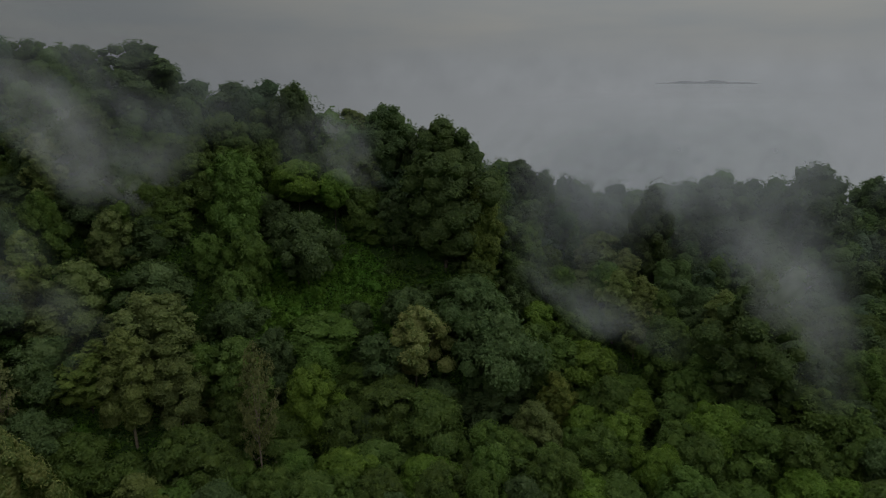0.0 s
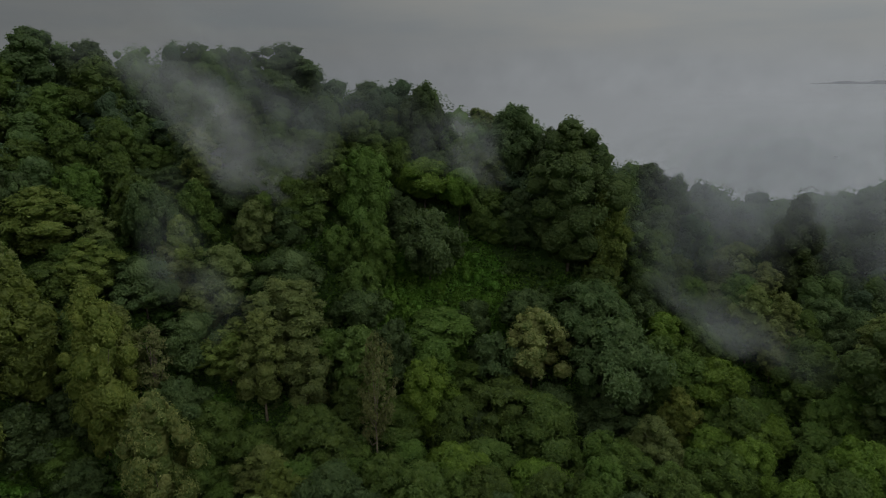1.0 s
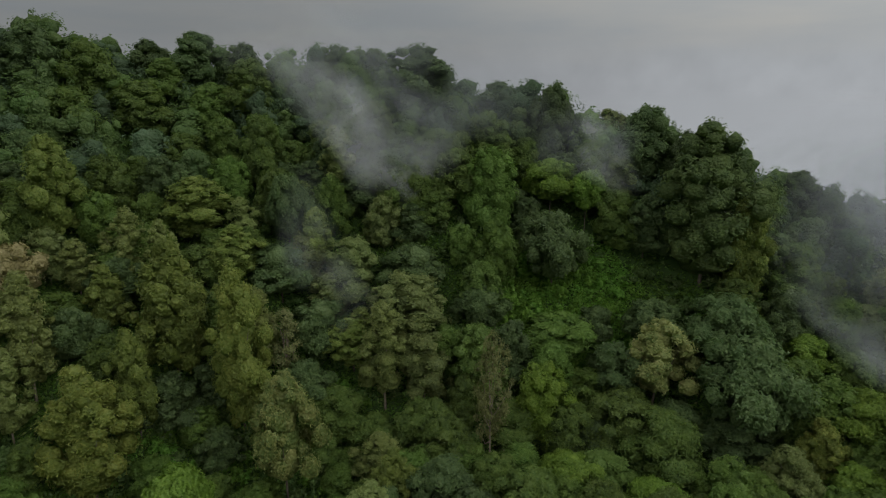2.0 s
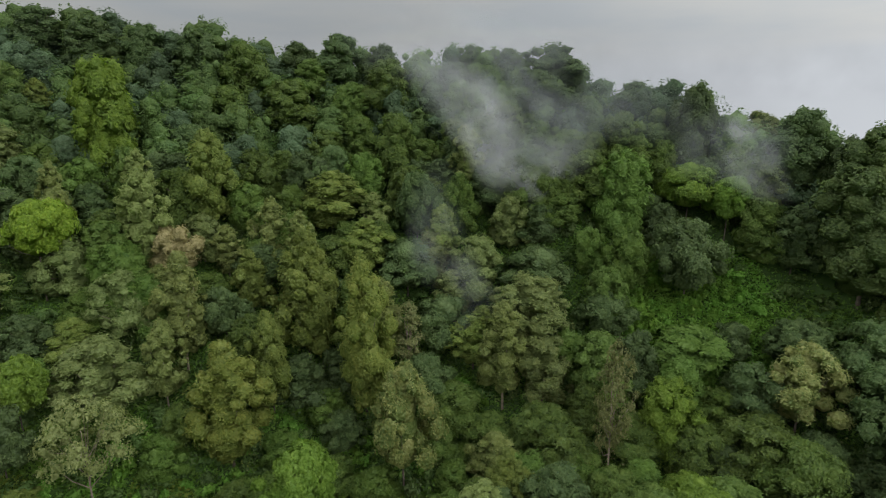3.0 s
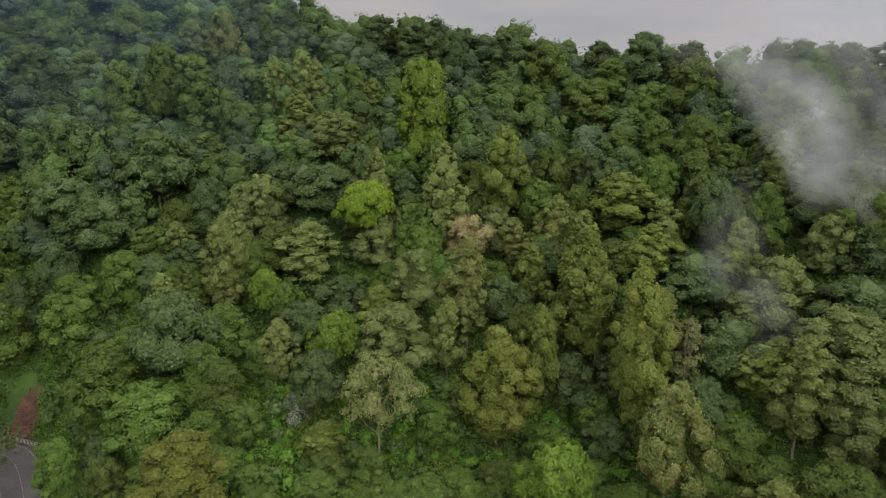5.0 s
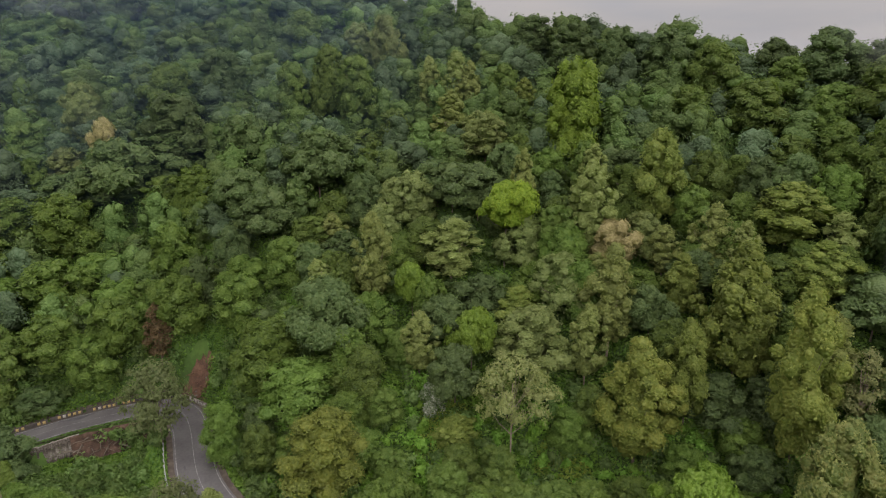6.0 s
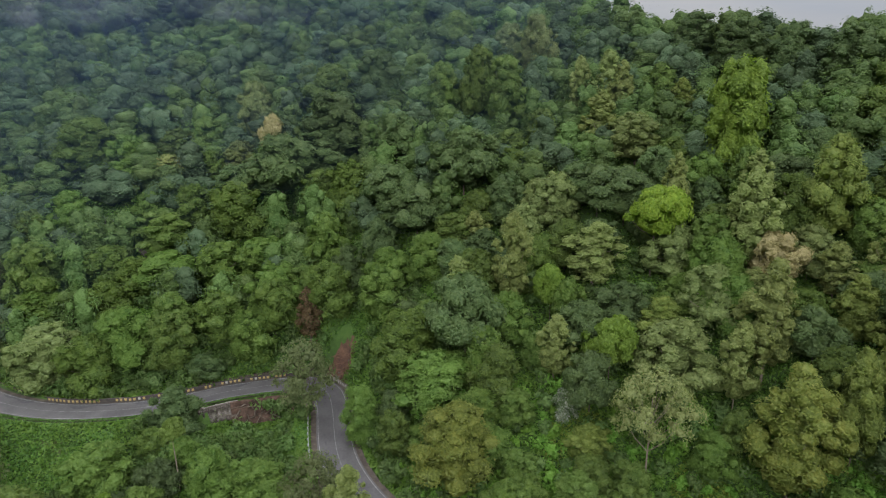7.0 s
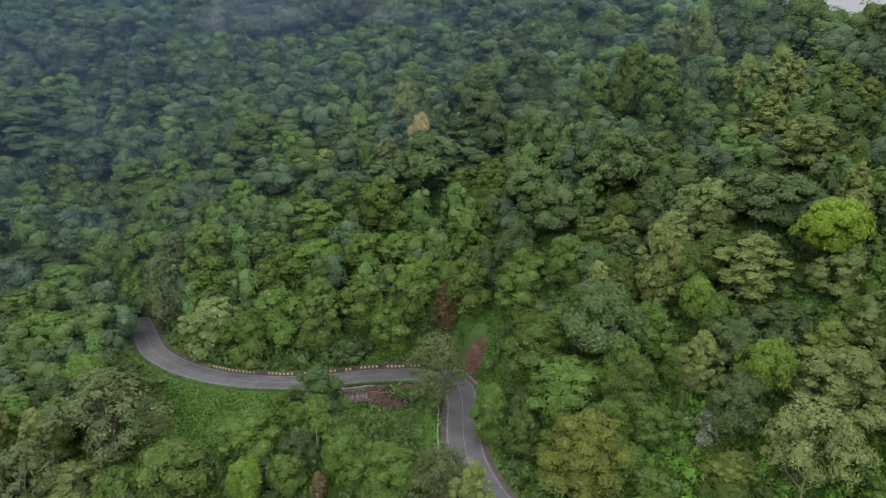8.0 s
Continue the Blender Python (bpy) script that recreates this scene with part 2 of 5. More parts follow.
def off_road(x, y):
    """Distance from the road's centre line."""
    x, y = np.atleast_1d(x).astype(float), np.atleast_1d(y).astype(float)
    best = np.full(x.shape, 1e9)
    near = (x > -200) & (x < -50) & (y > -170) & (y < 20)
    if near.any():
        best[near] = np.sqrt(((x[near, None] - LINE[None, :, 0]) ** 2 + (y[near, None] - LINE[None, :, 1]) ** 2).min(1))
    return best


def ground(x, y):
    """Height of the bare ground."""
    x, y = np.atleast_1d(x).astype(float), np.atleast_1d(y).astype(float)
    r = np.hypot(x, y)
    az = (np.degrees(np.arctan2(-x, y)) + 60) % 360 - 60
    t = np.array(LAND, float)
    foot, crest, top = (np.interp(az, t[:, 0], t[:, k]) for k in (1, 2, 3))
    k = (r - foot) / (crest - foot)
    up = top * np.clip(k, 0, 1) * (1.08 - 0.08 * np.clip(k, 0, 1))
    down = -48 * smooth(0, 1, (foot - r) / foot) * 1.0
    beyond = np.minimum(0.62 * (r - crest), top + 90) * smooth(-8, 25, r - crest)
    z = np.where(r < foot, down, np.where(r < crest, up, top - np.maximum(beyond, 0)))
    wave = 2.2 * np.sin(x * 0.061 + 1.3 * np.sin(y * 0.043)) * np.sin(y * 0.057 + 0.7) + 1.1 * np.sin(x * 0.17 + y * 0.11) * np.cos(y * 0.15 - x * 0.05)
    z = z + wave * np.clip(r / 60, 0, 1)
    d = off_road(x, y)
    z = z + (-0.12 - z) * (1 - smooth(4.6, 11.0, d))
    # below the retaining wall the ground drops at once
    pit = smooth(-62, -56, y) * (1 - smooth(-32, -27, y)) * (x > -129.5) * (x < -93) * smooth(4.7, 5.3, d) * (1 - smooth(14, 26, d))
    return np.where(pit > 0, np.minimum(z, z * (1 - pit) + pit * -4.6), z)
# ---- end of the land ----


# ---- mesh helpers ----
def mesh_from(name, verts, faces, mats, smooth_shade=False):
    me = bpy.data.meshes.new(name)
    me.from_pydata([tuple(v) for v in verts], [], [tuple(f) for f in faces])
    for m in mats if isinstance(mats, (list, tuple)) else [mats]:
        me.materials.append(m)
    if smooth_shade:
        me.polygons.foreach_set("use_smooth", np.ones(len(me.polygons), bool))
    me.update()
    return me


def soup(name, v, mat, core=None, tint=None):
    """v: (n, 3, 3) corners of loose leaves; core: points and triangles of the rounded leafy masses behind them."""
    n = len(v)
    pts, tri = np.asarray(v, np.float32).reshape(-1, 3), np.arange(3 * n, dtype=np.int32)
    soft = np.zeros(n, bool)
    if core is not None:
        tri = np.r_[tri, (core[1] + 3 * n).ravel().astype(np.int32)]
        pts = np.concatenate([pts, core[0].astype(np.float32)])
        soft = np.r_[soft, np.ones(len(core[1]), bool)]
    me = bpy.data.meshes.new(name)
    me.vertices.add(len(pts))
    me.vertices.foreach_set("co", pts.ravel())
    me.loops.add(len(tri))
    me.loops.foreach_set("vertex_index", tri)
    me.polygons.add(len(tri) // 3)
    me.polygons.foreach_set("loop_start", np.arange(0, len(tri), 3, dtype=np.int32))
    me.polygons.foreach_set("use_smooth", soft)
    me.materials.append(mat)
    if tint is not None:
        me.attributes.new("tint", "FLOAT", "FACE").data.foreach_set("value", np.asarray(tint, np.float32))
    me.update(calc_edges=True)
    return me


def ico(level):
    bm = bmesh.new()
    bmesh.ops.create_icosphere(bm, subdivisions=level, radius=1.0)
    bm.verts.ensure_lookup_table()
    out = np.array([v.co[:] for v in bm.verts]), np.array([[v.index for v in f.verts] for f in bm.faces])
    bm.free()
    return out


ICO = ico(1)


def part(name, me, parent, label=""):
    ob = new(name, me)
    ob.parent = parent
    return tagged(ob, label) if label else ob


def leaves(rng, centre, normal, size, slim=0.62):
    """Pointed leaf-like triangles at the given places, facing about along the given normals."""
    n = len(centre)
    nor = normal / np.maximum(np.linalg.norm(normal, axis=1, keepdims=True), 1e-6)
    a = np.cross(nor, rng.normal(size=(n, 3)))
    a /= np.maximum(np.linalg.norm(a, axis=1, keepdims=True), 1e-6)
    b = np.cross(nor, a)
    s = (size * rng.uniform(0.65, 1.4, n))[:, None]
    return np.stack([centre - a * s * 0.8 - b * s * slim, centre - a * s * 0.8 + b * s * slim, centre + a * s * 1.25 - nor * s * 0.3], 1)


def lumps_of(rng, cs, flat, fill=0.86):
    """The leafy inside of each lobe: knobbly rounded masses. Points and triangles."""
    v0, f0 = ICO
    pts, tri = [], []
    for i, c in enumerate(cs):
        ph = rng.uniform(0, 6.28, 3)
        k = 1 + 0.15 * np.sin(v0[:, 0] * 5 + ph[0]) * np.sin(v0[:, 1] * 5 + ph[1]) + 0.10 * np.sin(v0[:, 2] * 7 + v0[:, 0] * 4 + ph[2]) + rng.normal(0, 0.07, len(v0))
        pts.append(c[:3] + v0 * (k * c[3] * fill)[:, None] * np.array([1, 1, flat]))
        tri.append(f0 + i * len(v0))
    return np.concatenate(pts), np.concatenate(tri)


def tube(path, radii, sides=6):
    """Vertices and faces of a tapered tube along a path."""
    path, verts, faces = np.asarray(path, float), [], []
    for i, (p, r) in enumerate(zip(path, radii)):
        d = path[min(i + 1, len(path) - 1)] - path[max(i - 1, 0)]
        d /= max(np.linalg.norm(d), 1e-6)
        u = np.cross(d, (0.31, 0.95, 0.05))
        u /= max(np.linalg.norm(u), 1e-6)
        w = np.cross(d, u)
        verts += [p + r * (math.cos(a) * u + math.sin(a) * w) for a in np.linspace(0, 2 * math.pi, sides, endpoint=False)]
    for i in range(len(path) - 1):
        for k in range(sides):
            a, b = i * sides + k, i * sides + (k + 1) % sides
            faces.append((a, b, b + sides, a + sides))
    top = len(verts) - sides
    faces.append(tuple(range(top, top + sides)))
    return verts, faces


def joined(pieces):
    verts, faces = [], []
    for v, f in pieces:
        k = len(verts)
        verts += list(v)
        faces += [tuple(i + k for i in face) for face in f]
    return verts, faces


# ---- trees ----
# kind: name, height, width, crown's lower end, lobes, lobe size, leaf size, looseness, flatness, droop, bark, words
KINDS = {
    "B": ("broadleaf_tree", 15, 10, 0.14, 20, 0.25, 0.30, 0.20, 0.80, 0.16, BARK, "mid-green broadleaf forest tree with a rounded crown on the slope"),
    "D": ("dark_broadleaf_tree", 16, 10, 0.12, 20, 0.25, 0.30, 0.20, 0.85, 0.16, BARK, "dark green dense forest tree with a domed crown on the hillside"),
    "S": ("spreading_tree", 13, 12, 0.28, 20, 0.21, 0.32, 0.14, 0.72, 0.0, BARK, "dull green spreading tree with a broad layered crown"),
    "T": ("tall_slender_tree", 22, 9, 0.18, 26, 0.20, 0.28, 0.28, 0.85, 0.15, PALE_BARK, "tall olive-green slender tree with a narrow feathery crown"),
    "K": ("tall_dark_tree", 26, 13, 0.10, 26, 0.21, 0.30, 0.24, 0.85, 0.12, BARK, "tall dark green forest tree with an uneven upright crown"),
    "V": ("vine_covered_tree", 14, 9, 0.10, 18, 0.25, 0.28, 0.16, 0.95, 0.55, BARK, "bright green tree draped to the ground in climbing vines"),
    "V2": ("lime_vine_tree", 14, 9, 0.10, 18, 0.25, 0.28, 0.18, 0.95, 0.6, BARK, "yellow-green tree hung all over with bright climbing vines"),
    "P": ("pale_leaved_tree", 16, 10, 0.16, 22, 0.22, 0.28, 0.26, 0.85, 0.1, PALE_BARK, "pale grey-green tree with an airy rounded crown"),
    "G": ("yellowing_tree", 24, 12, 0.10, 28, 0.20, 0.30, 0.26, 0.9, 0.2, BARK, "tall olive and gold tinged tree with yellowing leaves"),
    "G2": ("olive_green_tree", 22, 11, 0.15, 26, 0.21, 0.30, 0.24, 0.9, 0.15, BARK, "tall olive-green leafy tree among darker forest trees"),
    "L": ("lime_green_tree", 14, 12, 0.55, 18, 0.24, 0.30, 0.16, 0.6, 0.0, BARK, "bright yellow-green tree standing out in the dark forest"),
    "L2": ("fresh_green_tree", 12, 10, 0.45, 16, 0.24, 0.30, 0.18, 0.6, 0.0, BARK, "fresh light-green tree with spreading leafy tiers"),
    "C": ("flowering_tree", 14, 9, 0.4, 16, 0.25, 0.26, 0.18, 0.85, 0.0, BARK, "forest tree topped with cream-pink blossom"),
    "C2": ("seeding_tree", 18, 10, 0.3, 22, 0.22, 0.26, 0.22, 0.85, 0.05, BARK, "green tree speckled with pale cream seed heads"),
    "R": ("withered_tree", 16, 5, 0.15, 16, 0.26, 0.24, 0.3, 1.0, 0.3, BARK, "withered tree with rust-brown dead leaves by the road"),
    "M": ("palm_like_tree", 15, 5, 0.8, 7, 0.34, 0.26, 0.2, 0.6, 0.1, PALE_BARK, "bare-stemmed tree with a small leafy tuft on top"),
    "Q": ("brownish_slender_tree", 20, 8, 0.3, 20, 0.19, 0.26, 0.34, 0.9, 0.2, PALE_BARK, "thin brownish tree with a bare pale trunk"),
    "W": ("sparse_pale_tree", 17, 13, 0.42, 24, 0.17, 0.24, 0.34, 0.75, 0.05, PALE_BARK, "sparse pale tree with bare whitish limbs showing"),
    "F": ("flowering_shrub", 6, 4, 0.1, 14, 0.26, 0.2, 0.25, 0.9, 0.3, BARK, "tall shrub covered in small white flowers"),
    "E": ("grey_green_tree", 15, 12, 0.25, 24, 0.20, 0.26, 0.30, 0.8, 0.1, BARK, "grey-green fine-leaved tree with a loose crown beside the road"),
}


ROUND = 1.14      # how much taller than the table says the boughs bulge


def outline(kind, u):
    """The crown's half width, as a share of its widest, at height u from its lower end (0) to its top (1)."""
    if kind in ("T", "K", "G", "G2", "Q", "R"):
        low = min(1.0, 0.50 + 1.6 * u)
        return low if u < 0.38 else low * max(1 - ((u - 0.38) / 0.66) ** 2.2, 0.0)
    if kind in ("V", "V2"):
        return 0.95 if u < 0.55 else 0.95 * math.sqrt(max(1 - ((u - 0.55) / 0.48) ** 2, 0.0))
    if kind in ("S", "L", "L2", "M"):
        return math.sqrt(max(1 - ((u - 0.30) / 0.74) ** 2, 0.0)) * min(1.0, 0.55 + 1.9 * u)
    return math.sqrt(max(1 - ((u - 0.36) / 0.67) ** 2, 0.0))


def crown_points(rng, kind, count, h, w, few=0):
    """Places and directions of leaves: boughs set round the crown's outline, tufts on the boughs, leaves on the tufts."""
    _, _, _, low, lobes, size, _, loose, flat, droop, _, _ = KINDS[kind]
    flat *= ROUND
    boughs, size = (few, size * 1.25) if few else (int(lobes * 2.5), size * 0.80)
    z0, z1 = low * h, h
    # each tree is lopsided in its own way
    ph, ph2, sway = rng.uniform(0, 6.28), rng.uniform(0, 6.28), rng.uniform(-0.07, 0.07, 2) * w
    cs = []
    for i in range(boughs):
        u = ((i + rng.uniform(0.1, 0.9)) / boughs) ** 0.86
        a = i * 2.39996 + rng.uniform(-0.6, 0.6)
        lr = size * w * rng.uniform(0.55, 1.40) * (1.12 - 0.35 * u)
        side = 1 + 0.17 * math.sin(a + ph + 2.2 * u) + 0.12 * math.sin(2 * a + ph2 - 5 * u)
        out = max(outline(kind, u) * w / 2 * side * rng.choice((1.14, 1.02, 0.88, 0.62)) - 0.45 * lr, 0.0)
        cs.append((math.cos(a) * out + sway[0] * u, math.sin(a) * out + sway[1] * u, z0 + u * (z1 - z0 - 0.75 * lr * flat) + 0.1 * lr, lr))
    cs = np.array(cs)
    # leaves lie close on the outside of the boughs, gathered in tufts; none inside a neighbouring bough
    more = int(count * (1.5 if few else 2.4))
    share = cs[:, 3] ** 2
    pick = rng.choice(len(cs), more, p=share / share.sum())
    tufts = 14
    away = cs[:, :3] - np.array([0, 0, z0 + 0.25 * (z1 - z0)])
    away /= np.maximum(np.linalg.norm(away, axis=1, keepdims=True), 1e-6)
    td = rng.normal(size=(len(cs), tufts, 3)) + 0.5 * away[:, None, :] + (0, 0, 0.25)
    td /= np.linalg.norm(td, axis=2, keepdims=True)
    rise = rng.uniform(-0.14, 0.12, (len(cs), tufts)) * (0.7 + 1.6 * loose)
    kk = rng.integers(tufts, size=more)
    out_dir = td[pick, kk]
    d = 0.42 * rng.normal(size=(more, 3)) + out_dir
    d[d[:, 2] < -0.35, 2] *= -0.5
    d /= np.linalg.norm(d, axis=1, keepdims=True)
    near = np.clip((d * out_dir).sum(1), 0, 1) ** 3
    deep = rng.uniform(-0.10 if few else -0.25, 1, more) * (0.16 + 0.5 * loose)
    squash = np.array([1, 1, flat])
    p = cs[pick, :3] + d * (0.94 + rise[pick, kk] * near + 0.07 * near - deep)[:, None] * cs[pick, 3:4] * squash
    inside = np.zeros(more, bool)
    for k, c in enumerate(cs):
        inside |= ((((p - c[:3]) / squash) ** 2).sum(1) < (0.80 * c[3]) ** 2) & (pick != k)
    keep = np.flatnonzero(~inside)[:count]
    p, d, out_dir, pick, count = p[keep], d[keep], out_dir[keep], pick[keep], len(keep)
    if droop:
        # hanging strands: some leaves slide down below their bough, on upright lines
        hang = rng.uniform(size=count) < droop * 0.45
        strand = np.round(np.arctan2(d[:, 1], d[:, 0]) * 3) / 3
        out = np.maximum(np.hypot(p[:, 0], p[:, 1]), 0.1)
        p[hang, 0] = p[hang, 0] * 0.7 + 0.3 * np.cos(strand[hang]) * out[hang]
        p[hang, 1] = p[hang, 1] * 0.7 + 0.3 * np.sin(strand[hang]) * out[hang]
        p[hang, 2] -= rng.uniform(0, 0.30, hang.sum()) * h * (0.3 + 0.7 * rng.uniform(size=hang.sum()))
    p[:, 2] = np.maximum(p[:, 2], 0.15)
    nor = 0.65 * d + 0.20 * out_dir + 0.65 * away[pick] + rng.normal(scale=0.38, size=(count, 3))
    nor[:, 2] += 0.35
    return p, nor, cs


def crown_core(rng, kind, cs, h, w):
    """The close inner foliage that shuts off the view through the crown: a mass in each bough and some along the stem."""
    low, flat = KINDS[kind][3], KINDS[kind][8] * ROUND
    inner = [(0, 0, (low + (1 - low) * u) * h, 0.78 * outline(kind, u) * w / 2) for u in (0.12, 0.32, 0.52, 0.72)]
    return lumps_of(rng, np.concatenate([cs, np.array(inner)]), flat, 0.79)


def tree_meshes(kind, count, seed, spread=1.0):
    rng = np.random.default_rng(seed)
    name, h, w, low, lobes, size, ls, loose, flat, droop, bark, words = KINDS[kind]
    p, nor, cs = crown_points(rng, kind, int(count * (0.9 if kind == "W" else 0.6 if kind == "Q" else 1)), h, w)
    thin = kind in ("W", "E", "Q", "R", "F")
    core = lumps_of(rng, cs, flat, 0.40) if thin else crown_core(rng, kind, cs, h, w)
    crown = soup("crown", leaves(rng, p, nor, ls * spread), LEAF[kind], core)
    lean = rng.uniform(-0.05, 0.05, 2) * h
    top = h * (0.75 if kind != "M" else 0.93)
    base_r = (0.008 if kind == "W" else 0.010) * h + 0.06
    stem = [(lean[0] * s * s, lean[1] * s * s, s * top - 1.2 * (1 - s)) for s in np.linspace(0, 1, 6)]
    pieces = [tube(stem, np.linspace(base_r, base_r * 0.3, 6), 7)]
    if kind == "W":
        for a in (0.4, 2.3, 4.4):
            reach = np.array([math.cos(a), math.sin(a), 0.0]) * w * 0.36
            pieces.append(tube([np.array(stem[2]) * (1, 1, 0.9), np.array(stem[2]) + reach * 0.5 + (0, 0, 0.10 * h), np.array(stem[3]) + reach + (0, 0, 0.14 * h)], [base_r * 0.45, base_r * 0.34, base_r * 0.12], 6))
    for c in cs[rng.permutation(len(cs))[:14 if kind in "WEQ" else 8]]:
        s = rng.uniform(max(low, 0.3), 0.85)
        a = np.array([lean[0] * s * s, lean[1] * s * s, s * top])
        if c[2] < a[2]:
            a[2] = c[2] * 0.8
        b = np.array(c[:3])
        m = (a + b) / 2 + np.array([0, 0, -0.06 * h * rng.uniform(0, 1)])
        stout = 0.8 if kind == "W" else 1.0
        pieces.append(tube([a, m, b], [base_r * 0.42 * stout, base_r * 0.28 * stout, base_r * 0.08 * stout], 5))
    return crown, mesh_from("trunk", *joined(pieces), bark, True)


LODS = {"near": (6800, 0.70), "mid": (4000, 0.91), "back": (2500, 1.07)}
_made = {}


def prototype(kind, lod, n):
    key = (kind, lod, n)
    if key not in _made:
        _made[key] = tree_meshes(kind, LODS[lod][0], hash_seed(kind, n), LODS[lod][1])
    return _made[key]


def hash_seed(kind, n):
    return sum(ord(c) * 31 for c in kind) + 977 * n


SET = []            # trees that stand: x, y, radius
_place_rng = np.random.default_rng(5)


def plant(kind, x, y, h, w):
    """One tree: an empty at its foot, with trunk and crown."""
    name, h0, w0 = KINDS[kind][:3]
    r = math.hypot(x, y)
    lod = "near" if r < 112 else "mid" if r < 160 else "back"
    crown, trunk = prototype(kind, lod, int(_place_rng.integers(4 if kind in "BDSTVP" else 2)))
    ob = new(name)
    tagged(ob, KINDS[kind][11], "tree", "forest trees on the slope")
    ob.empty_display_size = 0.5
    z = float(ground(x, y)[0])
    ob.matrix_basis = Matrix.LocRotScale((x, y, z), Euler((0, 0, float(_place_rng.uniform(0, 6.28)))), (w / w0, w / w0, h / h0))
    part("trunk", trunk, ob)
    part("crown", crown, ob)
    SET.append((x, y, w / 2))
    return ob


# ---- ground: one sheet from under the craft to the horizon ----
def build_ground():
    rs = np.r_[np.linspace(0.5, 80, 16), np.linspace(82, 215, 100), np.geomspace(217, 4800, 44)]
    az = np.radians(np.r_[np.r_[np.linspace(-60, 84, 140), np.linspace(85, 140, 120), np.linspace(141, 150, 10)], np.linspace(155, 295, 29)])
    R, A = np.meshgrid(rs, az, indexing="ij")
    X, Y = -R * np.sin(A), R * np.cos(A)
    Z = ground(X.ravel(), Y.ravel()).reshape(X.shape)
    # the sheet stays under the drop below the retaining wall
    low = (X > -132) & (X < -90) & (Y < -28) & (Y > -66) & (off_road(X.ravel(), Y.ravel()).reshape(X.shape) > 4.7)
    for dx, dy in ((0.9, 0), (-0.9, 0), (0, 0.9), (0, -0.9)):
        Z[low] = np.minimum(Z[low], ground(X[low] + dx, Y[low] + dy))
    far = smooth(600, 1500, R)
    Z = Z * (1 - far) - 110 * far
    # bed of the road lies a little below its surface
    n, m = X.shape
    verts = np.stack([X, Y, Z], -1).reshape(-1, 3)
    faces = [(i * m + j, i * m + (j + 1) % m, (i + 1) * m + (j + 1) % m, (i + 1) * m + j) for i in range(n - 1) for j in range(m)]
    faces.append(tuple(range(m - 1, -1, -1)))
    me = mesh_from("ground", verts, [f[::-1] for f in faces], SOIL, True)
    return tagged(new("ground", me), "steep green-brown forest floor of a mountain slope", "ground", kind="structure")


build_ground()


# the road is narrower past its sharp bend
BEND = int(np.argmin(np.hypot(LINE[:, 0] + 133.2, LINE[:, 1] + 29.0)))
NARROW = 1 - 0.12 * smooth(BEND - 3, BEND + 9, np.arange(len(LINE)))


def offset_line(d, pts=LINE):
    t = np.gradient(pts, axis=0)
    t /= np.linalg.norm(t, axis=1, keepdims=True)
    if abs(d) < 5:
        d = d * NARROW[:, None]
    return pts + np.stack([t[:, 1], -t[:, 0]], 1) * d      # plus d: to the right of the way away from the craft


def ribbon(name, d0, d1, z, mat, i0=0, i1=None, thick=0.06):
    """A strip of the road between two offsets, with a little thickness."""
    a, b = offset_line(d0)[i0:i1], offset_line(d1)[i0:i1]
    n = len(a)
    v = [(*p, z) for p in a] + [(*p, z) for p in b] + [(*p, z - thick) for p in a] + [(*p, z - thick) for p in b]
    f = []
    for i in range(n - 1):
        f += [(i, i + 1, n + i + 1, n + i), (2 * n + i, 2 * n + i + 1, i + 1, i), (n + i, n + i + 1, 3 * n + i + 1, 3 * n + i)]
    me = mesh_from(name, v, [q[::-1] for q in f], mat)
    return me


road = tagged(new("road", ribbon("road", -3.6, 3.6, 0.02, ASPHALT)), "wet grey two-lane mountain road of asphalt with a sharp bend", "road", kind="structure")
verge = tagged(new("road_verge", ribbon("road_verge", -4.7, 4.7, -0.04, VERGE)), "muddy dark earth verge along the road", "verge", kind="structure")
for d in (-3.2, 3.2):
    part("edge_line", ribbon("edge_line", d - 0.065, d + 0.065, 0.028, PAINT, thick=0.006), road, "worn white edge line")
part("centre_line", ribbon("centre_line", -0.05, 0.05, 0.028, PAINT, thick=0.006), road, "worn white centre line")
prng = np.random.default_rng(8)
for i0, i1, d0, d1 in ((30, 33, -2.3, -1.6), (35, 37, -2.0, -1.7), (26, 28, -2.6, -2.2)):
    part("tarmac_patch", ribbon("tarmac_patch", d0, d1, 0.024, PATCH, i0, i1, 0.004), road, "dark wet patch of newer tarmac")


def wet_strip():
    """Ragged dark run-off along the uphill edge of the far stretch."""
    a, b = offset_line(3.55)[58:150], []
    inner = offset_line(1.0)[58:150]
    v, f = [], []
    for i in range(len(a)):
        k = (0.45 + 0.3 * math.sin(i * 0.37) + 0.25 * math.sin(i * 0.91 + 1)) * math.sin(math.pi * i / (len(a) - 1)) ** 0.5
        v += [(*a[i], 0.026), (*(a[i] + (inner[i] - a[i]) * max(k, 0.05)), 0.026)]
    for i in range(len(a) - 1):
        f.append((2 * i, 2 * i + 1, 2 * i + 3, 2 * i + 2))
    part("wet_streak", mesh_from("wet_streak", v, f, PATCH), road, "dark wet run-off streak")


wet_strip()


def box(w, d, h, bevel=0.03):
    bm = bmesh.new()
    bmesh.ops.create_cube(bm, size=1.0)
    bmesh.ops.scale(bm, vec=(w, d, h), verts=bm.verts)
    bmesh.ops.translate(bm, vec=(0, 0, h / 2), verts=bm.verts)
    if bevel:
        bmesh.ops.bevel(bm, geom=bm.edges[:], offset=bevel, segments=1, affect="EDGES")
    return bm


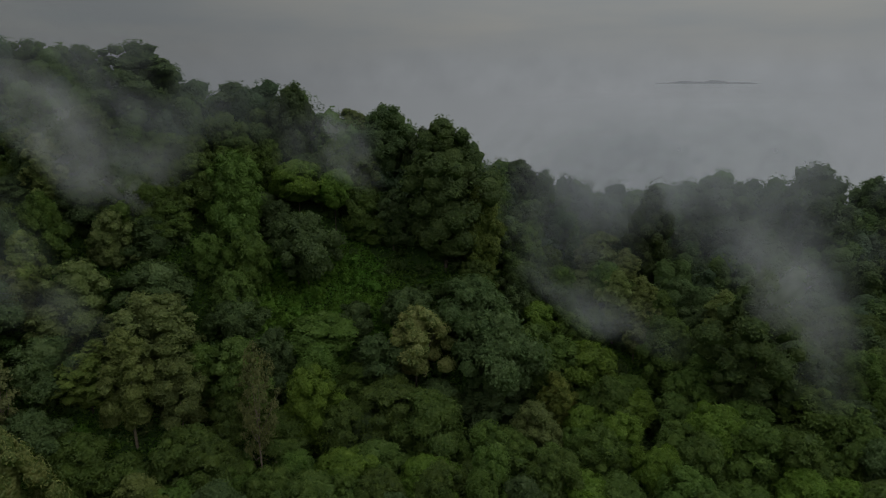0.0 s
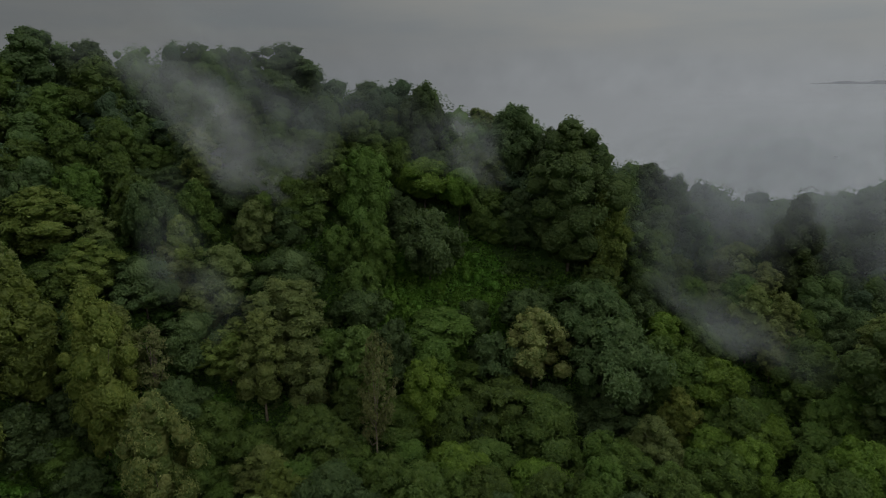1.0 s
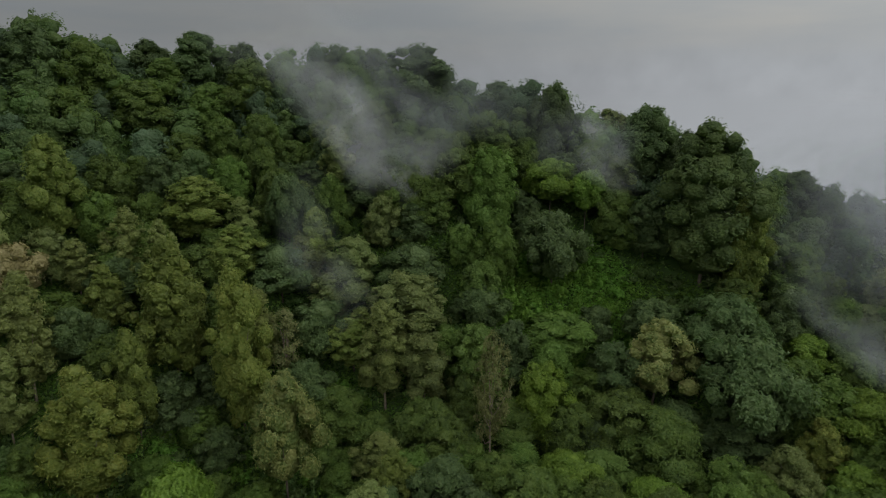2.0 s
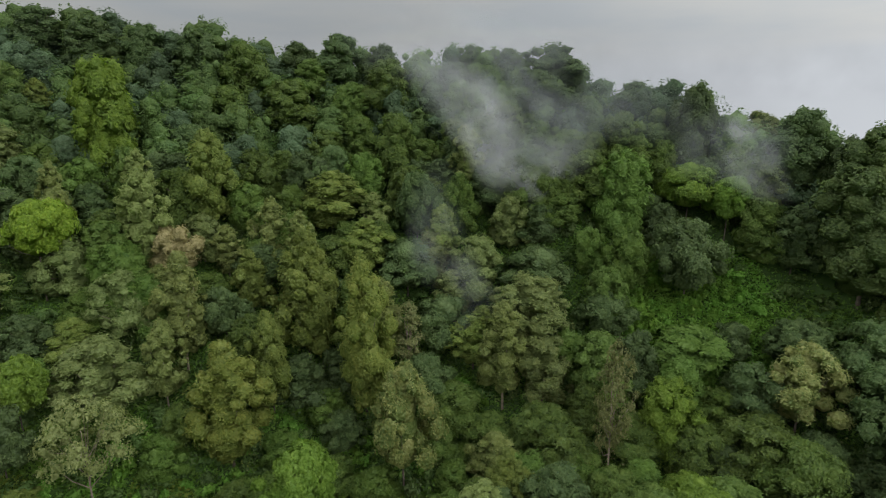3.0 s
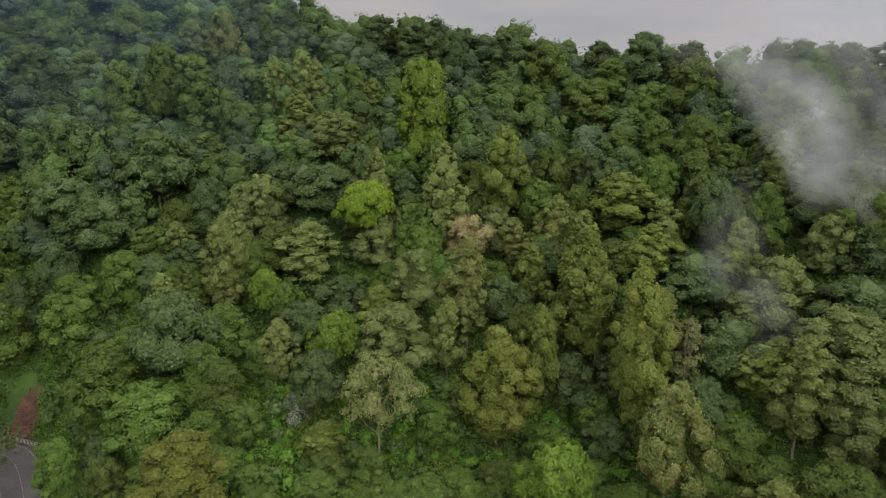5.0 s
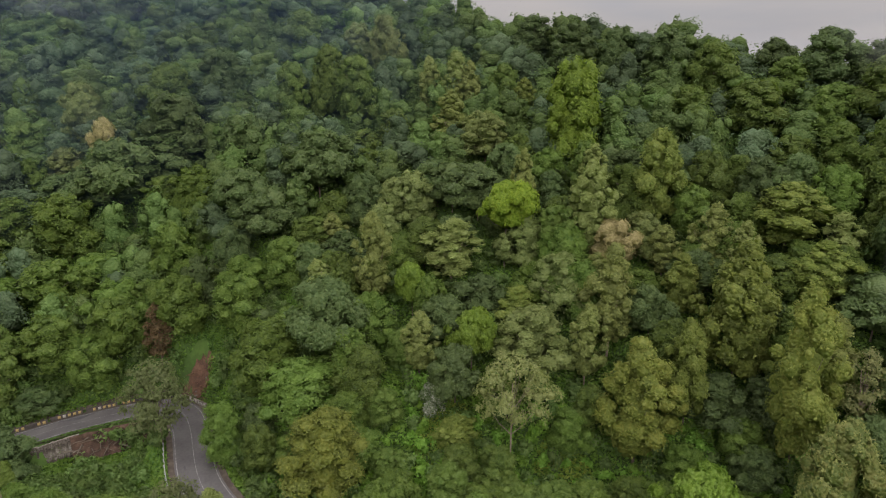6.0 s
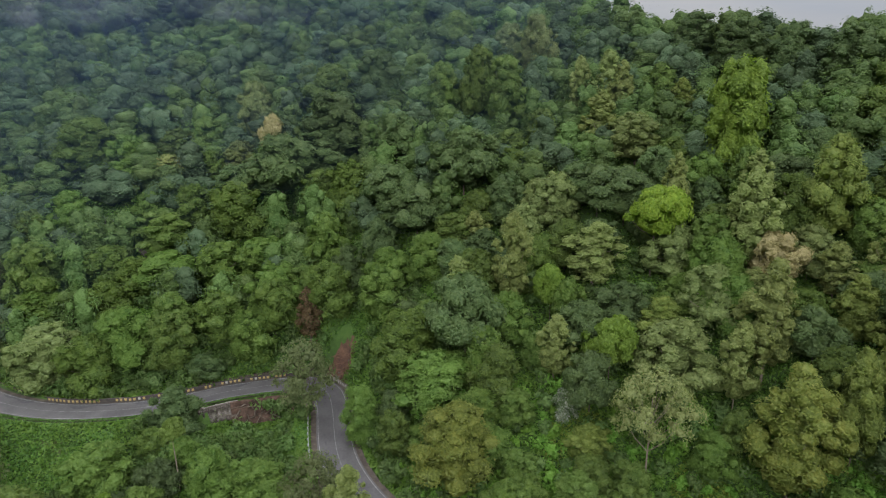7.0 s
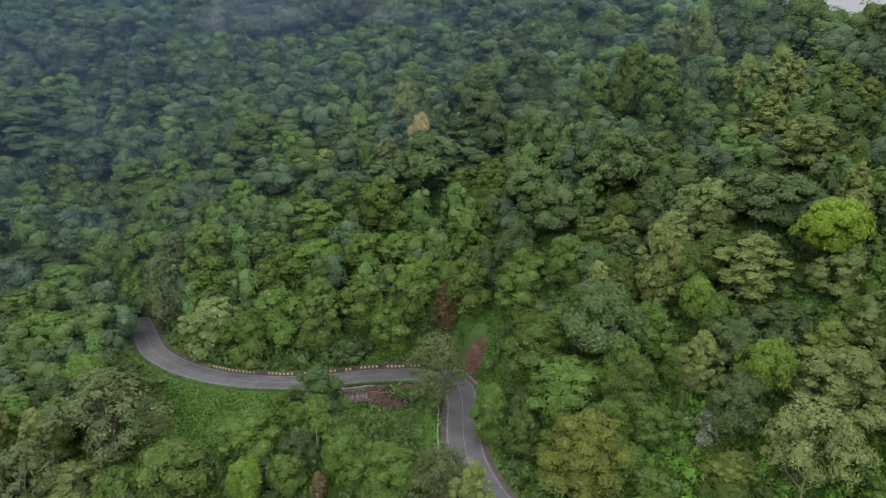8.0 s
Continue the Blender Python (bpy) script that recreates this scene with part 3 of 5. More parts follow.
def bm_mesh(name, bm, mats):
    me = bpy.data.meshes.new(name)
    bm.to_mesh(me)
    bm.free()
    for m in mats if isinstance(mats, (list, tuple)) else [mats]:
        me.materials.append(m)
    return me


def along(d, s):
    """Place and heading at s metres along the road, d metres to its side."""
    p = offset_line(d)
    i = min(int(s), len(p) - 2)
    k = p[i] + (p[i + 1] - p[i]) * (s - i)
    t = p[i + 1] - p[i]
    return k[0], k[1], math.atan2(t[1], t[0])




def parapets():
    """Painted masonry parapets on the uphill side: short dark walls with yellow panels, gaps between them."""
    yellow = bm_mesh("panel", box(0.56, 0.10, 0.66, 0.03), YELLOW)
    pale = bm_mesh("panel", box(0.56, 0.10, 0.66, 0.03), WHITE)
    s = BEND - 20.0
    while s < BEND + 60:
        n = int(prng.integers(4, 8))
        length = 0.95 * n + 0.3
        x, y, a = along(UP, s + length / 2)
        painted = s > BEND - 8
        ob = new("parapet", bm_mesh("parapet", box(length, 0.40, 0.95, 0.05), BLACK if painted else CONCRETE))
        ob.matrix_basis = pose(x, y, float(prng.uniform(-0.08, 0.0)), float(prng.uniform(-2, 2)), 0, math.degrees(a) + float(prng.uniform(-1.5, 1.5)))
        tagged(ob, "black roadside parapet with worn yellow painted panels" if painted else "weathered roadside parapet with dirty white panels",
               "parapet", "parapets along the road")
        for i in range(n):
            if prng.uniform() < 0.2:
                continue
            for side in (1, -1):
                p = new("panel", yellow if painted and (i * 7 + n) % 9 else pale)
                p.parent = ob
                p.location = ((i - (n - 1) / 2) * 0.95 + float(prng.uniform(-0.04, 0.04)), side * 0.165, 0.2)
        s += length + float(prng.uniform(0.1, 0.45))


UP = 4.25
parapets()


def cut_bank():
    """Raw brown earth of the cutting just behind the parapets."""
    i0, i1 = BEND - 6, BEND + 98
    v, f = [], []
    offs = (4.5, 5.1, 5.8, 6.5)
    lines = [offset_line(d / NARROW[BEND + 20] if d < 5 else d) for d in offs]
    for i in range(i0, i1):
        k = 0.6 + 0.4 * math.sin(i * 0.45) * math.sin(i * 0.17 + 1)
        for j, q in enumerate(lines):
            x, y = q[i]
            v.append((x, y, float(ground(x, y)[0]) + 0.12 + (0.22 * k if j in (1, 2) else -0.3 * j / 3)))
    m = len(offs)
    for i in range(i1 - i0 - 1):
        for j in range(m - 1):
            f.append((i * m + j, i * m + j + 1, (i + 1) * m + j + 1, (i + 1) * m + j))
    me = mesh_from("cut_bank", v, f, VERGE, True)
    return tagged(new("cut_bank", me), "raw dark brown earth cutting behind the roadside parapets", "bank", kind="structure")


cut_bank()


def retaining_wall():
    """Stained concrete wall that carries the road on its valley side, in cast bays with pilasters."""
    root = tagged(new("retaining_wall"), "stained concrete retaining wall under the road, streaked with mud", "retaining wall")
    s0, s1 = BEND + 18, BEND + 36
    bay = bm_mesh("wall_bay", box(2.55, 0.5, 4.4, 0.05), CONCRETE)
    post = bm_mesh("pilaster", box(0.4, 0.75, 4.6, 0.05), CONCRETE)
    s = s0
    while s < s1:
        x, y, a = along(-5.0, s)
        ob = part("wall_bay", bay, root)
        ob.matrix_basis = pose(x, y, -4.6 + float(prng.uniform(-0.08, 0.05)), 4, 0, math.degrees(a))
        x, y, a = along(-5.1, s + 1.3)
        ob = part("pilaster", post, root)
        ob.matrix_basis = pose(x, y, -4.75, 4, 0, math.degrees(a))
        s += 2.6
    return root


retaining_wall()


def slumped_bank():
    """Raw earth that has slipped from under the road's valley edge, beside the retaining wall."""
    rows = ((4.55, 0.0), (4.9, -0.5), (5.6, -1.7), (6.4, -2.9), (7.4, -4.0), (8.8, -4.9))
    lines = [offset_line(-d / (NARROW[BEND + 20] if d < 5 else 1.0)) for d, _ in rows]
    i0, i1 = BEND + 2, BEND + 19
    v, f = [], []
    for i in range(2 * (i1 - i0)):
        for (d, z), q in zip(rows, lines):
            k = i0 + i // 2
            x, y = (q[k] + q[k + 1]) / 2 if i % 2 else q[k]
            rough = 0.45 * noise.noise((x * 0.8, y * 0.8, z)) + 0.25 * noise.noise((x * 2.1, y * 2.1, z))
            v.append((x + rough, y + 0.5 * rough, z + (rough if z < 0 else -0.05)))
    m = len(rows)
    for i in range(2 * (i1 - i0) - 1):
        for j in range(m - 1):
            f.append((i * m + j, i * m + j + 1, (i + 1) * m + j + 1, (i + 1) * m + j))
    me = mesh_from("slumped_bank", v, f, EARTH, True)
    return tagged(new("slumped_bank", me), "raw dark brown earth slumped beside the retaining wall", "bank", kind="structure")


slumped_bank()


def guard_rail():
    """Corrugated steel rail on posts on the valley side of the near stretch."""
    root = tagged(new("guard_rail"), "pale galvanised steel guard rail on posts beside the road", "guard rail")
    s0, s1 = BEND - 34, BEND - 8
    n = 40
    prof = [(0.0, 0.45), (0.05, 0.52), (0.0, 0.58), (0.05, 0.66), (0.0, 0.74)]
    v, f = [], []
    for i in range(n):
        s = s0 + (s1 - s0) * i / (n - 1)
        x, y, a = along(-5.2, s)
        for o, z in prof:
            v.append((x + math.sin(a) * o, y - math.cos(a) * o, z))
        for o, z in prof[::-1]:
            v.append((x + math.sin(a) * (o - 0.04), y - math.cos(a) * (o - 0.04), z))
    m = 2 * len(prof)
    for i in range(n - 1):
        for k in range(m):
            f.append((i * m + k, i * m + (k + 1) % m, (i + 1) * m + (k + 1) % m, (i + 1) * m + k))
    part("rail", mesh_from("rail", v, f, STEEL), root)
    post = bm_mesh("post", box(0.12, 0.14, 1.3, 0.015), STEEL)
    s = s0
    while s < s1:
        x, y, a = along(-5.35, s)
        p = part("post", post, root)
        p.matrix_basis = pose(x, y, -0.6, 0, 0, math.degrees(a))
        s += 2.0
    return root


guard_rail()


def bare_earth(name, label, cx, cy, rx, ry, skew, mat):
    """A ragged scar of bare red earth lying on the slope."""
    bm = bmesh.new()
    n = 30
    grid = []
    for i in range(n):
        row = []
        for j in range(n):
            u, w = i / (n - 1) * 2 - 1, j / (n - 1) * 2 - 1
            x, y = cx + rx * u, cy + ry * w + skew * u
            rag = 0.5 * noise.noise((x * 0.7, y * 0.7, 4)) + 0.35 * noise.noise((x * 1.9, y * 1.9, 1))
            edge = 0.85 - (u * u + w * w) ** 1.2 + 1.7 * rag
            lift = (0.55 * min(edge, 0.7) if edge > 0 else 2.2 * edge) + 0.35 * noise.noise((x * 0.8, y * 0.8, 0)) + 0.15 * noise.noise((x * 2.3, y * 2.3, 0))
            if off_road(x, y)[0] < 5.1:
                lift -= 0.8
            row.append(bm.verts.new((x, y, float(ground(x, y)[0]) + 0.05 + lift)))
        grid.append(row)
    for i in range(n - 1):
        for j in range(n - 1):
            bm.faces.new((grid[i][j], grid[i + 1][j], grid[i + 1][j + 1], grid[i][j + 1]))
    me = bm_mesh(name, bm, mat)
    me.polygons.foreach_set("use_smooth", np.ones(len(me.polygons), bool))
    return tagged(new(name, me), label, "landslip", kind="structure")


def landslip():
    """Bare earth above the bend and beside the wall, with fallen lumps at its foot."""
    rng = np.random.default_rng(3)
    bare_earth("landslip", "bare reddish-brown landslip scar above the road bend", -136.9, -22.0, 2.5, 4.4, 0.6, REDSOIL)
    lumps = []
    for k in range(3):
        bm = bmesh.new()
        bmesh.ops.create_icosphere(bm, subdivisions=2, radius=1.0)
        for v in bm.verts:
            v.co *= 0.75 + 0.6 * noise.noise(v.co * 1.3 + Vector((k * 7, 0, 0)))
            v.co.z *= 0.7
        lumps.append(bm_mesh("boulder", bm, REDSOIL if k else ROCK))
    for k in range(26):
        x, y = -133.3 - rng.uniform(0, 4), -21.1 + rng.normal(0, 2.0)
        if off_road(x, y)[0] < 4.6:
            continue
        s = float(rng.uniform(0.25, 0.75))
        ob = new("boulder", lumps[k % 3])
        ob.matrix_basis = Matrix.LocRotScale((x, y, float(ground(x, y)[0]) + 0.25 * s + 0.15), Euler(rng.uniform(0, 6, 3)), (s, s, s))
        tagged(ob, "fallen lump of earth and rock at the landslip's foot", "boulder", "fallen lumps by the road")


landslip()


def fallen_stems():
    """Broken stems lying in a heap on the bank under the road."""
    rng = np.random.default_rng(14)
    for k in range(42):
        x, y = (-125.6 + rng.normal(0, 0.9), -39.5 + rng.normal(0, 2.6)) if k % 3 else (-136.6 + rng.normal(0, 1.2), -22.0 + rng.normal(0, 1.8))
        d = float(off_road(x, y)[0])
        if d < 5.4:
            x += 1.6 if x > -130 else -1.6
            d = float(off_road(x, y)[0])
        z = max(float(ground(x, y)[0]), -0.5 - 1.45 * (d - 4.9) if x > -130 and y > -46 else -99.0)
        a, l = rng.uniform(0, 6.28), rng.uniform(2.0, 5.0)
        d = np.array([math.cos(a), math.sin(a), rng.uniform(-0.15, 0.4)]) * l
        r = rng.uniform(0.07, 0.16)
        v, f = tube([np.zeros(3), d * 0.5 + (0, 0, 0.15), d], [r, r * 0.8, r * 0.4], 6)
        ob = new("fallen_stem", mesh_from("fallen_stem", v, f, BARK if k % 3 else REDSOIL, True))
        ob.location = (x, y, z + 0.12)
        tagged(ob, "broken brown stem lying on the bank beside the road", "fallen branch", "fallen stems beside the road")


fallen_stems()


def fine_line(points, step=1.5):
    """Points along a bent line, evenly stepped and rounded at its corners."""
    p = np.array(points, float)
    far = np.r_[0, np.cumsum(np.hypot(*np.diff(p, axis=0).T))]
    s = np.arange(0, far[-1], step)
    q = np.stack([np.interp(s, far, p[:, 0]), np.interp(s, far, p[:, 1])], 1)
    for _ in range(6):
        q[1:-1] = (q[:-2] + 2 * q[1:-1] + q[2:]) / 4
    return q


UPPER = fine_line([(-168.0, -76.0), (-172.6, -83.6), (-176.2, -89.5), (-178.5, -100.2), (-181.2, -112.1), (-182.0, -122.6), (-186.5, -147.6), (-183.6, -173.9), (-176.0, -191.0), (-166.0, -206.0)])


def upper_road():
    """The road's next stretch, cut into the slope above and half hidden by trees, with a low wall on its valley side."""
    t = np.gradient(UPPER, axis=0)
    t /= np.linalg.norm(t, axis=1, keepdims=True)
    side = np.stack([-t[:, 1], t[:, 0]], 1)
    side *= np.sign((side * -UPPER).sum(1))[:, None]          # towards the valley
    z = ground(UPPER[:, 0], UPPER[:, 1])
    z = np.convolve(np.pad(z, 6, mode="edge"), np.ones(13) / 13, "valid") + 0.9

    def strip(name, d0, d1, z0, z1, mat):
        n = len(UPPER)
        a, b = UPPER + side * d0, UPPER + side * d1
        v = [(*a[i], z[i] + z1) for i in range(n)] + [(*b[i], z[i] + z1) for i in range(n)] + [(*b[i], z[i] + z0) for i in range(n)] + [(*a[i], z[i] + z0) for i in range(n)]
        f = [(k * n + i, k * n + i + 1, (k + 1) % 4 * n + i + 1, (k + 1) % 4 * n + i) for k in range(4) for i in range(n - 1)]
        f += [tuple(k * n for k in (3, 2, 1, 0)), tuple(k * n + n - 1 for k in range(4))]
        return mesh_from(name, v, f, mat)

    road_2 = tagged(new("upper_road", strip("upper_road", -2.4, 2.4, -2.5, 0.0, ASPHALT)), "grey mountain road cut into the slope between trees", "road", kind="structure")
    part("low_wall", strip("low_wall", 2.41, 2.75, -2.6, 0.55, CONCRETE), road_2, "weathered concrete wall on the valley side")


upper_road()


def rock_slab():
    """A slab of rock on the bank of the upper slope."""
    bm = bmesh.new()
    bmesh.ops.create_icosphere(bm, subdivisions=3, radius=1.0)
    for v in bm.verts:
        v.co *= 0.85 + 0.35 * noise.noise(v.co * 1.6)
        v.co.x, v.co.z = v.co.x * 1.0, v.co.z * 0.45
    ob = new("rock_slab", bm_mesh("rock_slab", bm, ROCK))
    ob.matrix_basis = Matrix.LocRotScale((-171.5, -90.5, float(ground(-171.5, -90.5)[0]) + 0.7), Euler((0.2, 0.1, 0.6)), (1.9, 1.3, 1.3))
    tagged(ob, "grey bare rock slab among trees on the upper slope", "rock")


rock_slab()

# ---- trees that stand out ----
HEROES = []


def hero(kind, x, y, h, w):
    HEROES.append((kind, x, y, h, w))


hero("D", -56.0, 163.1, 12.1, 11.9)
hero("D", -40.3, 155.4, 21.3, 10.0)
hero("D", -75.9, 154.4, 17.7, 17.1)
hero("D", -89.8, 155.6, 13.1, 10.6)
hero("D", -99.9, 152.1, 12.8, 11.7)
hero("P", -27.4, 165.0, 11.0, 8.6)
hero("D", -17.8, 158.6, 18.4, 12.3)
hero("K", -1.9, 141.5, 34.6, 18.5)
hero("G2", 6.3, 141.2, 23.7, 9.9)
hero("D", -8.8, 158.2, 16.9, 6.2)
hero("D", 14.3, 172.2, 12.9, 11.3)
hero("D", 22.6, 170.5, 18.4, 8.2)
hero("B", 15.9, 147.3, 14.9, 9.9)
hero("V", -47.8, 134.4, 19.1, 10.7)
hero("L2", -35.8, 142.9, 14.9, 11.4)
hero("L2", -27.5, 143.0, 14.9, 8.2)
hero("B", -21.0, 141.8, 14.3, 8.2)
hero("D", -14.3, 144.0, 14.2, 9.6)
hero("S", -30.9, 129.4, 17.7, 12.8)
hero("B", -58.2, 127.0, 8.7, 7.5)
hero("S", -55.6, 113.4, 11.5, 12.6)
hero("P", -67.0, 107.0, 14.1, 9.5)
hero("P", -53.4, 106.9, 14.2, 14.0)
hero("T", -53.3, 96.2, 22.1, 9.2)
hero("Q", -30.9, 94.2, 28.8, 6.7)
hero("V2", -25.0, 104.1, 16.0, 9.5)
hero("S", 4.7, 127.3, 15.6, 13.3)
hero("S", 9.7, 118.1, 20.1, 16.2)
hero("S", -9.4, 126.3, 11.8, 11.6)
hero("S", -19.7, 123.6, 8.8, 7.5)
hero("C2", -6.9, 117.5, 18.5, 11.4)
hero("V", -26.0, 117.8, 8.9, 12.7)
hero("B", -11.1, 109.5, 11.8, 12.0)
hero("B", -3.3, 104.7, 15.1, 11.5)
hero("G", 20.5, 113.2, 14.1, 8.0)
hero("P", 15.7, 107.4, 14.5, 8.7)
hero("V2", 31.0, 104.3, 12.6, 7.5)
hero("B", 25.9, 130.1, 13.6, 8.4)
hero("V", 23.9, 156.0, 9.7, 7.1)
hero("S", 14.7, 135.9, 14.6, 10.5)
hero("K", 49.4, 159.7, 30.1, 12.0)
hero("D", 88.2, 179.9, 13.5, 8.6)
hero("D", 68.7, 170.6, 21.7, 16.9)
hero("D", 91.7, 163.3, 25.6, 18.0)
hero("D", 112.1, 176.4, 16.8, 9.1)
hero("K", 57.1, 114.9, 31.0, 16.0)
hero("V", 50.7, 119.7, 11.4, 10.5)
hero("V", 45.6, 126.0, 14.6, 10.9)
hero("T", 41.5, 150.8, 17.2, 8.8)
hero("P", 35.8, 156.8, 16.2, 11.9)
hero("B", 43.0, 111.2, 10.5, 8.9)
hero("V", 35.8, 120.1, 7.1, 10.7)
hero("V", 66.6, 108.0, 13.8, 11.5)
hero("B", 72.6, 124.7, 11.5, 8.0)
hero("B", -42.9, 93.2, 12.7, 10.6)
hero("V", -45.3, 105.5, 10.5, 7.6)
hero("S", -65.6, 88.5, 10.4, 8.8)
hero("B", -59.1, 88.7, 10.0, 9.8)
hero("L2", 35.6, 96.0, 14.5, 6.9)
hero("V", 52.6, 100.1, 13.0, 10.4)
hero("V", 66.0, 99.4, 8.7, 8.0)
hero("D", 8.0, 106.0, 10.1, 8.7)
hero("D", -121.8, 140.6, 13.6, 10.3)
hero("D", -132.7, 132.4, 15.6, 11.9)
hero("D", -142.9, 127.3, 12.0, 9.8)
hero("D", -160.8, 105.1, 15.6, 11.9)
hero("D", -179.0, 87.7, 17.4, 13.4)
hero("D", -171.6, 97.2, 15.7, 11.2)
hero("D", -196.4, 80.0, 15.9, 13.8)
hero("B", -144.9, 110.7, 17.3, 11.5)
hero("V2", -147.6, 73.3, 26.5, 12.6)
hero("P", -161.3, 53.9, 13.5, 12.5)
hero("P", -194.6, 54.1, 13.4, 9.6)
hero("T", -173.1, 47.3, 16.9, 10.0)
hero("B", -130.9, 112.7, 14.9, 12.6)
hero("B", -140.8, 101.7, 13.0, 11.1)
hero("B", -99.2, 118.8, 18.7, 11.5)
hero("B", -116.3, 111.3, 9.8, 9.2)
hero("B", -91.2, 132.1, 10.5, 7.7)
hero("G2", -119.5, 80.4, 23.5, 10.6)
hero("S", -138.5, 87.8, 11.8, 8.4)
hero("B", -119.8, 94.3, 13.5, 8.7)
hero("V", -102.1, 110.0, 13.8, 8.7)
hero("G2", -102.9, 100.5, 14.7, 14.7)
hero("L", -128.8, 48.5, 20.0, 11.4)
hero("T", -120.0, 64.8, 23.5, 9.3)
hero("C", -114.9, 67.9, 14.8, 8.8)
hero("T", -103.0, 61.5, 24.4, 9.1)
hero("V", -115.0, 86.3, 11.7, 8.3)
hero("T", -129.4, 35.9, 16.1, 12.2)
hero("P", -126.0, 52.5, 13.2, 9.7)
hero("V", -119.5, 52.1, 9.0, 8.4)
hero("S", -144.2, 46.7, 14.1, 16.1)
hero("S", -144.1, 57.3, 10.6, 10.7)
hero("S", -154.1, 38.8, 12.2, 10.2)
hero("G2", -88.4, 79.4, 27.4, 13.0)
hero("G", -74.1, 80.5, 32.7, 10.6)
hero("G2", -86.4, 68.4, 22.3, 7.2)
hero("L2", -65.4, 56.5, 16.9, 10.3)
hero("S", -80.6, 100.8, 12.0, 13.6)
hero("Q", -70.8, 89.5, 16.6, 7.0)
hero("C2", -60.1, 74.9, 25.7, 9.7)
hero("G", -86.5, 58.9, 24.5, 13.4)
hero("W", -93.5, 37.9, 20.7, 12.9)
hero("P", -106.3, 46.7, 14.4, 13.2)
hero("V", -113.0, 37.6, 9.3, 9.6)
hero("S", -103.1, 29.9, 12.3, 9.1)
hero("V", -121.0, 28.6, 13.6, 6.4)
hero("V", -81.2, 65.2, 5.9, 6.2)
hero("F", -103.0, 25.4, 6.5, 4.6)
hero("S", -165.2, 9.3, 18.5, 16.8)
hero("S", -185.6, -44.4, 21.4, 21.4)
hero("S", -166.1, -10.3, 14.9, 14.0)
hero("B", -189.5, 22.6, 20.7, 12.4)
hero("B", -199.3, 4.5, 19.4, 9.5)
hero("C", -196.2, -48.2, 18.1, 6.4)
hero("P", -212.5, -57.8, 20.6, 10.7)
hero("D", -192.6, -31.4, 14.3, 16.6)
hero("P", -154.5, 27.2, 11.0, 8.6)
hero("P", -149.9, 31.4, 15.2, 10.4)
hero("T", -129.9, 18.8, 23.1, 7.9)
hero("L2", -124.5, 26.0, 14.1, 7.2)
hero("S", -121.4, 7.6, 19.3, 14.9)
hero("V", -123.2, 17.3, 10.9, 8.9)
hero("D", -119.5, 40.2, 10.1, 8.8)
hero("V", -128.1, 0.4, 8.4, 11.6)
hero("V", -145.0, -9.9, 10.8, 10.0)
hero("B", -180.9, -31.9, 12.0, 10.4)
hero("V", -158.4, -27.3, 18.0, 10.7)
hero("V", -163.6, -46.0, 10.1, 12.4)
hero("V", -141.6, -0.3, 12.1, 8.5)
hero("G", -92.5, 4.7, 16.6, 14.3)
hero("E", -117.5, -25.9, 18.3, 11.6)
hero("R", -141.9, -29.4, 15.2, 5.0)
hero("D", -117.6, -53.8, 12.2, 9.7)
hero("M", -100.2, -46.6, 15.5, 4.0)
hero("B", -109.1, 13.2, 12.2, 9.2)
hero("V", -125.9, -5.7, 9.7, 7.8)
hero("V", -112.2, 0.1, 11.3, 12.0)
hero("V", -150.8, -39.2, 12.6, 11.6)
hero("V", -143.1, -51.7, 11.9, 11.0)
hero("P", -133.7, -89.8, 16.6, 13.6)
hero("V", -131.6, -78.1, 12.7, 10.8)
hero("E", -145.4, -111.9, 22.4, 13.2)
hero("B", -135.2, -61.6, 15.7, 10.4)
hero("V", -139.5, -43.2, 12.9, 10.5)
hero("V", -136.9, -72.3, 14.7, 12.1)
hero("E", -98.4, -91.5, 20.5, 19.3)
hero("E", -83.1, -99.6, 16.6, 11.5)
hero("P", -86.5, -93.2, 11.1, 11.3)
hero("V", -101.2, -61.8, 10.4, 10.8)
hero("B", -92.5, -74.4, 13.7, 14.7)
hero("V", -97.0, -38.7, 13.7, 7.9)
hero("V", -96.9, -30.7, 10.7, 10.9)
hero("B", -95.2, -51.6, 7.0, 7.0)
hero("L2", -88.7, -56.2, 14.1, 6.6)
hero("E", -88.2, -18.1, 14.6, 10.2)
hero("P", -216.8, -57.9, 17.7, 9.4)
hero("D", -196.0, -27.9, 21.2, 16.4)
hero("D", -189.7, -193.8, 17.1, 24.9)
hero("V", -158.2, -83.9, 11.1, 10.4)
hero("B", -104.1, -7.4, 10.5, 5.8)
hero("V", -110.2, -13.5, 11.5, 6.6)
hero("B", -202.9, -202.8, 15.9, 19.0)
hero("B", -195.3, -106.5, 17.8, 16.0)
hero("V", -195.4, -93.6, 13.0, 11.3)
hero("B", -203.9, -81.8, 12.1, 11.6)
hero("B", -205.8, -72.1, 14.5, 10.6)
hero("C2", -192.4, -79.5, 11.4, 11.1)
hero("V", -196.6, -68.3, 10.7, 7.4)
hero("P", -198.2, -59.9, 11.9, 10.2)
hero("S", -186.0, -56.4, 13.3, 15.7)
hero("B", -176.4, -123.2, 15.8, 10.8)
hero("B", -181.5, -143.8, 18.8, 16.9)
hero("V", -177.1, -157.6, 15.2, 10.4)
hero("B", -178.4, -170.0, 14.4, 9.5)
hero("V", -168.7, -173.8, 12.7, 8.3)
hero("B", -165.8, -122.6, 17.3, 7.7)
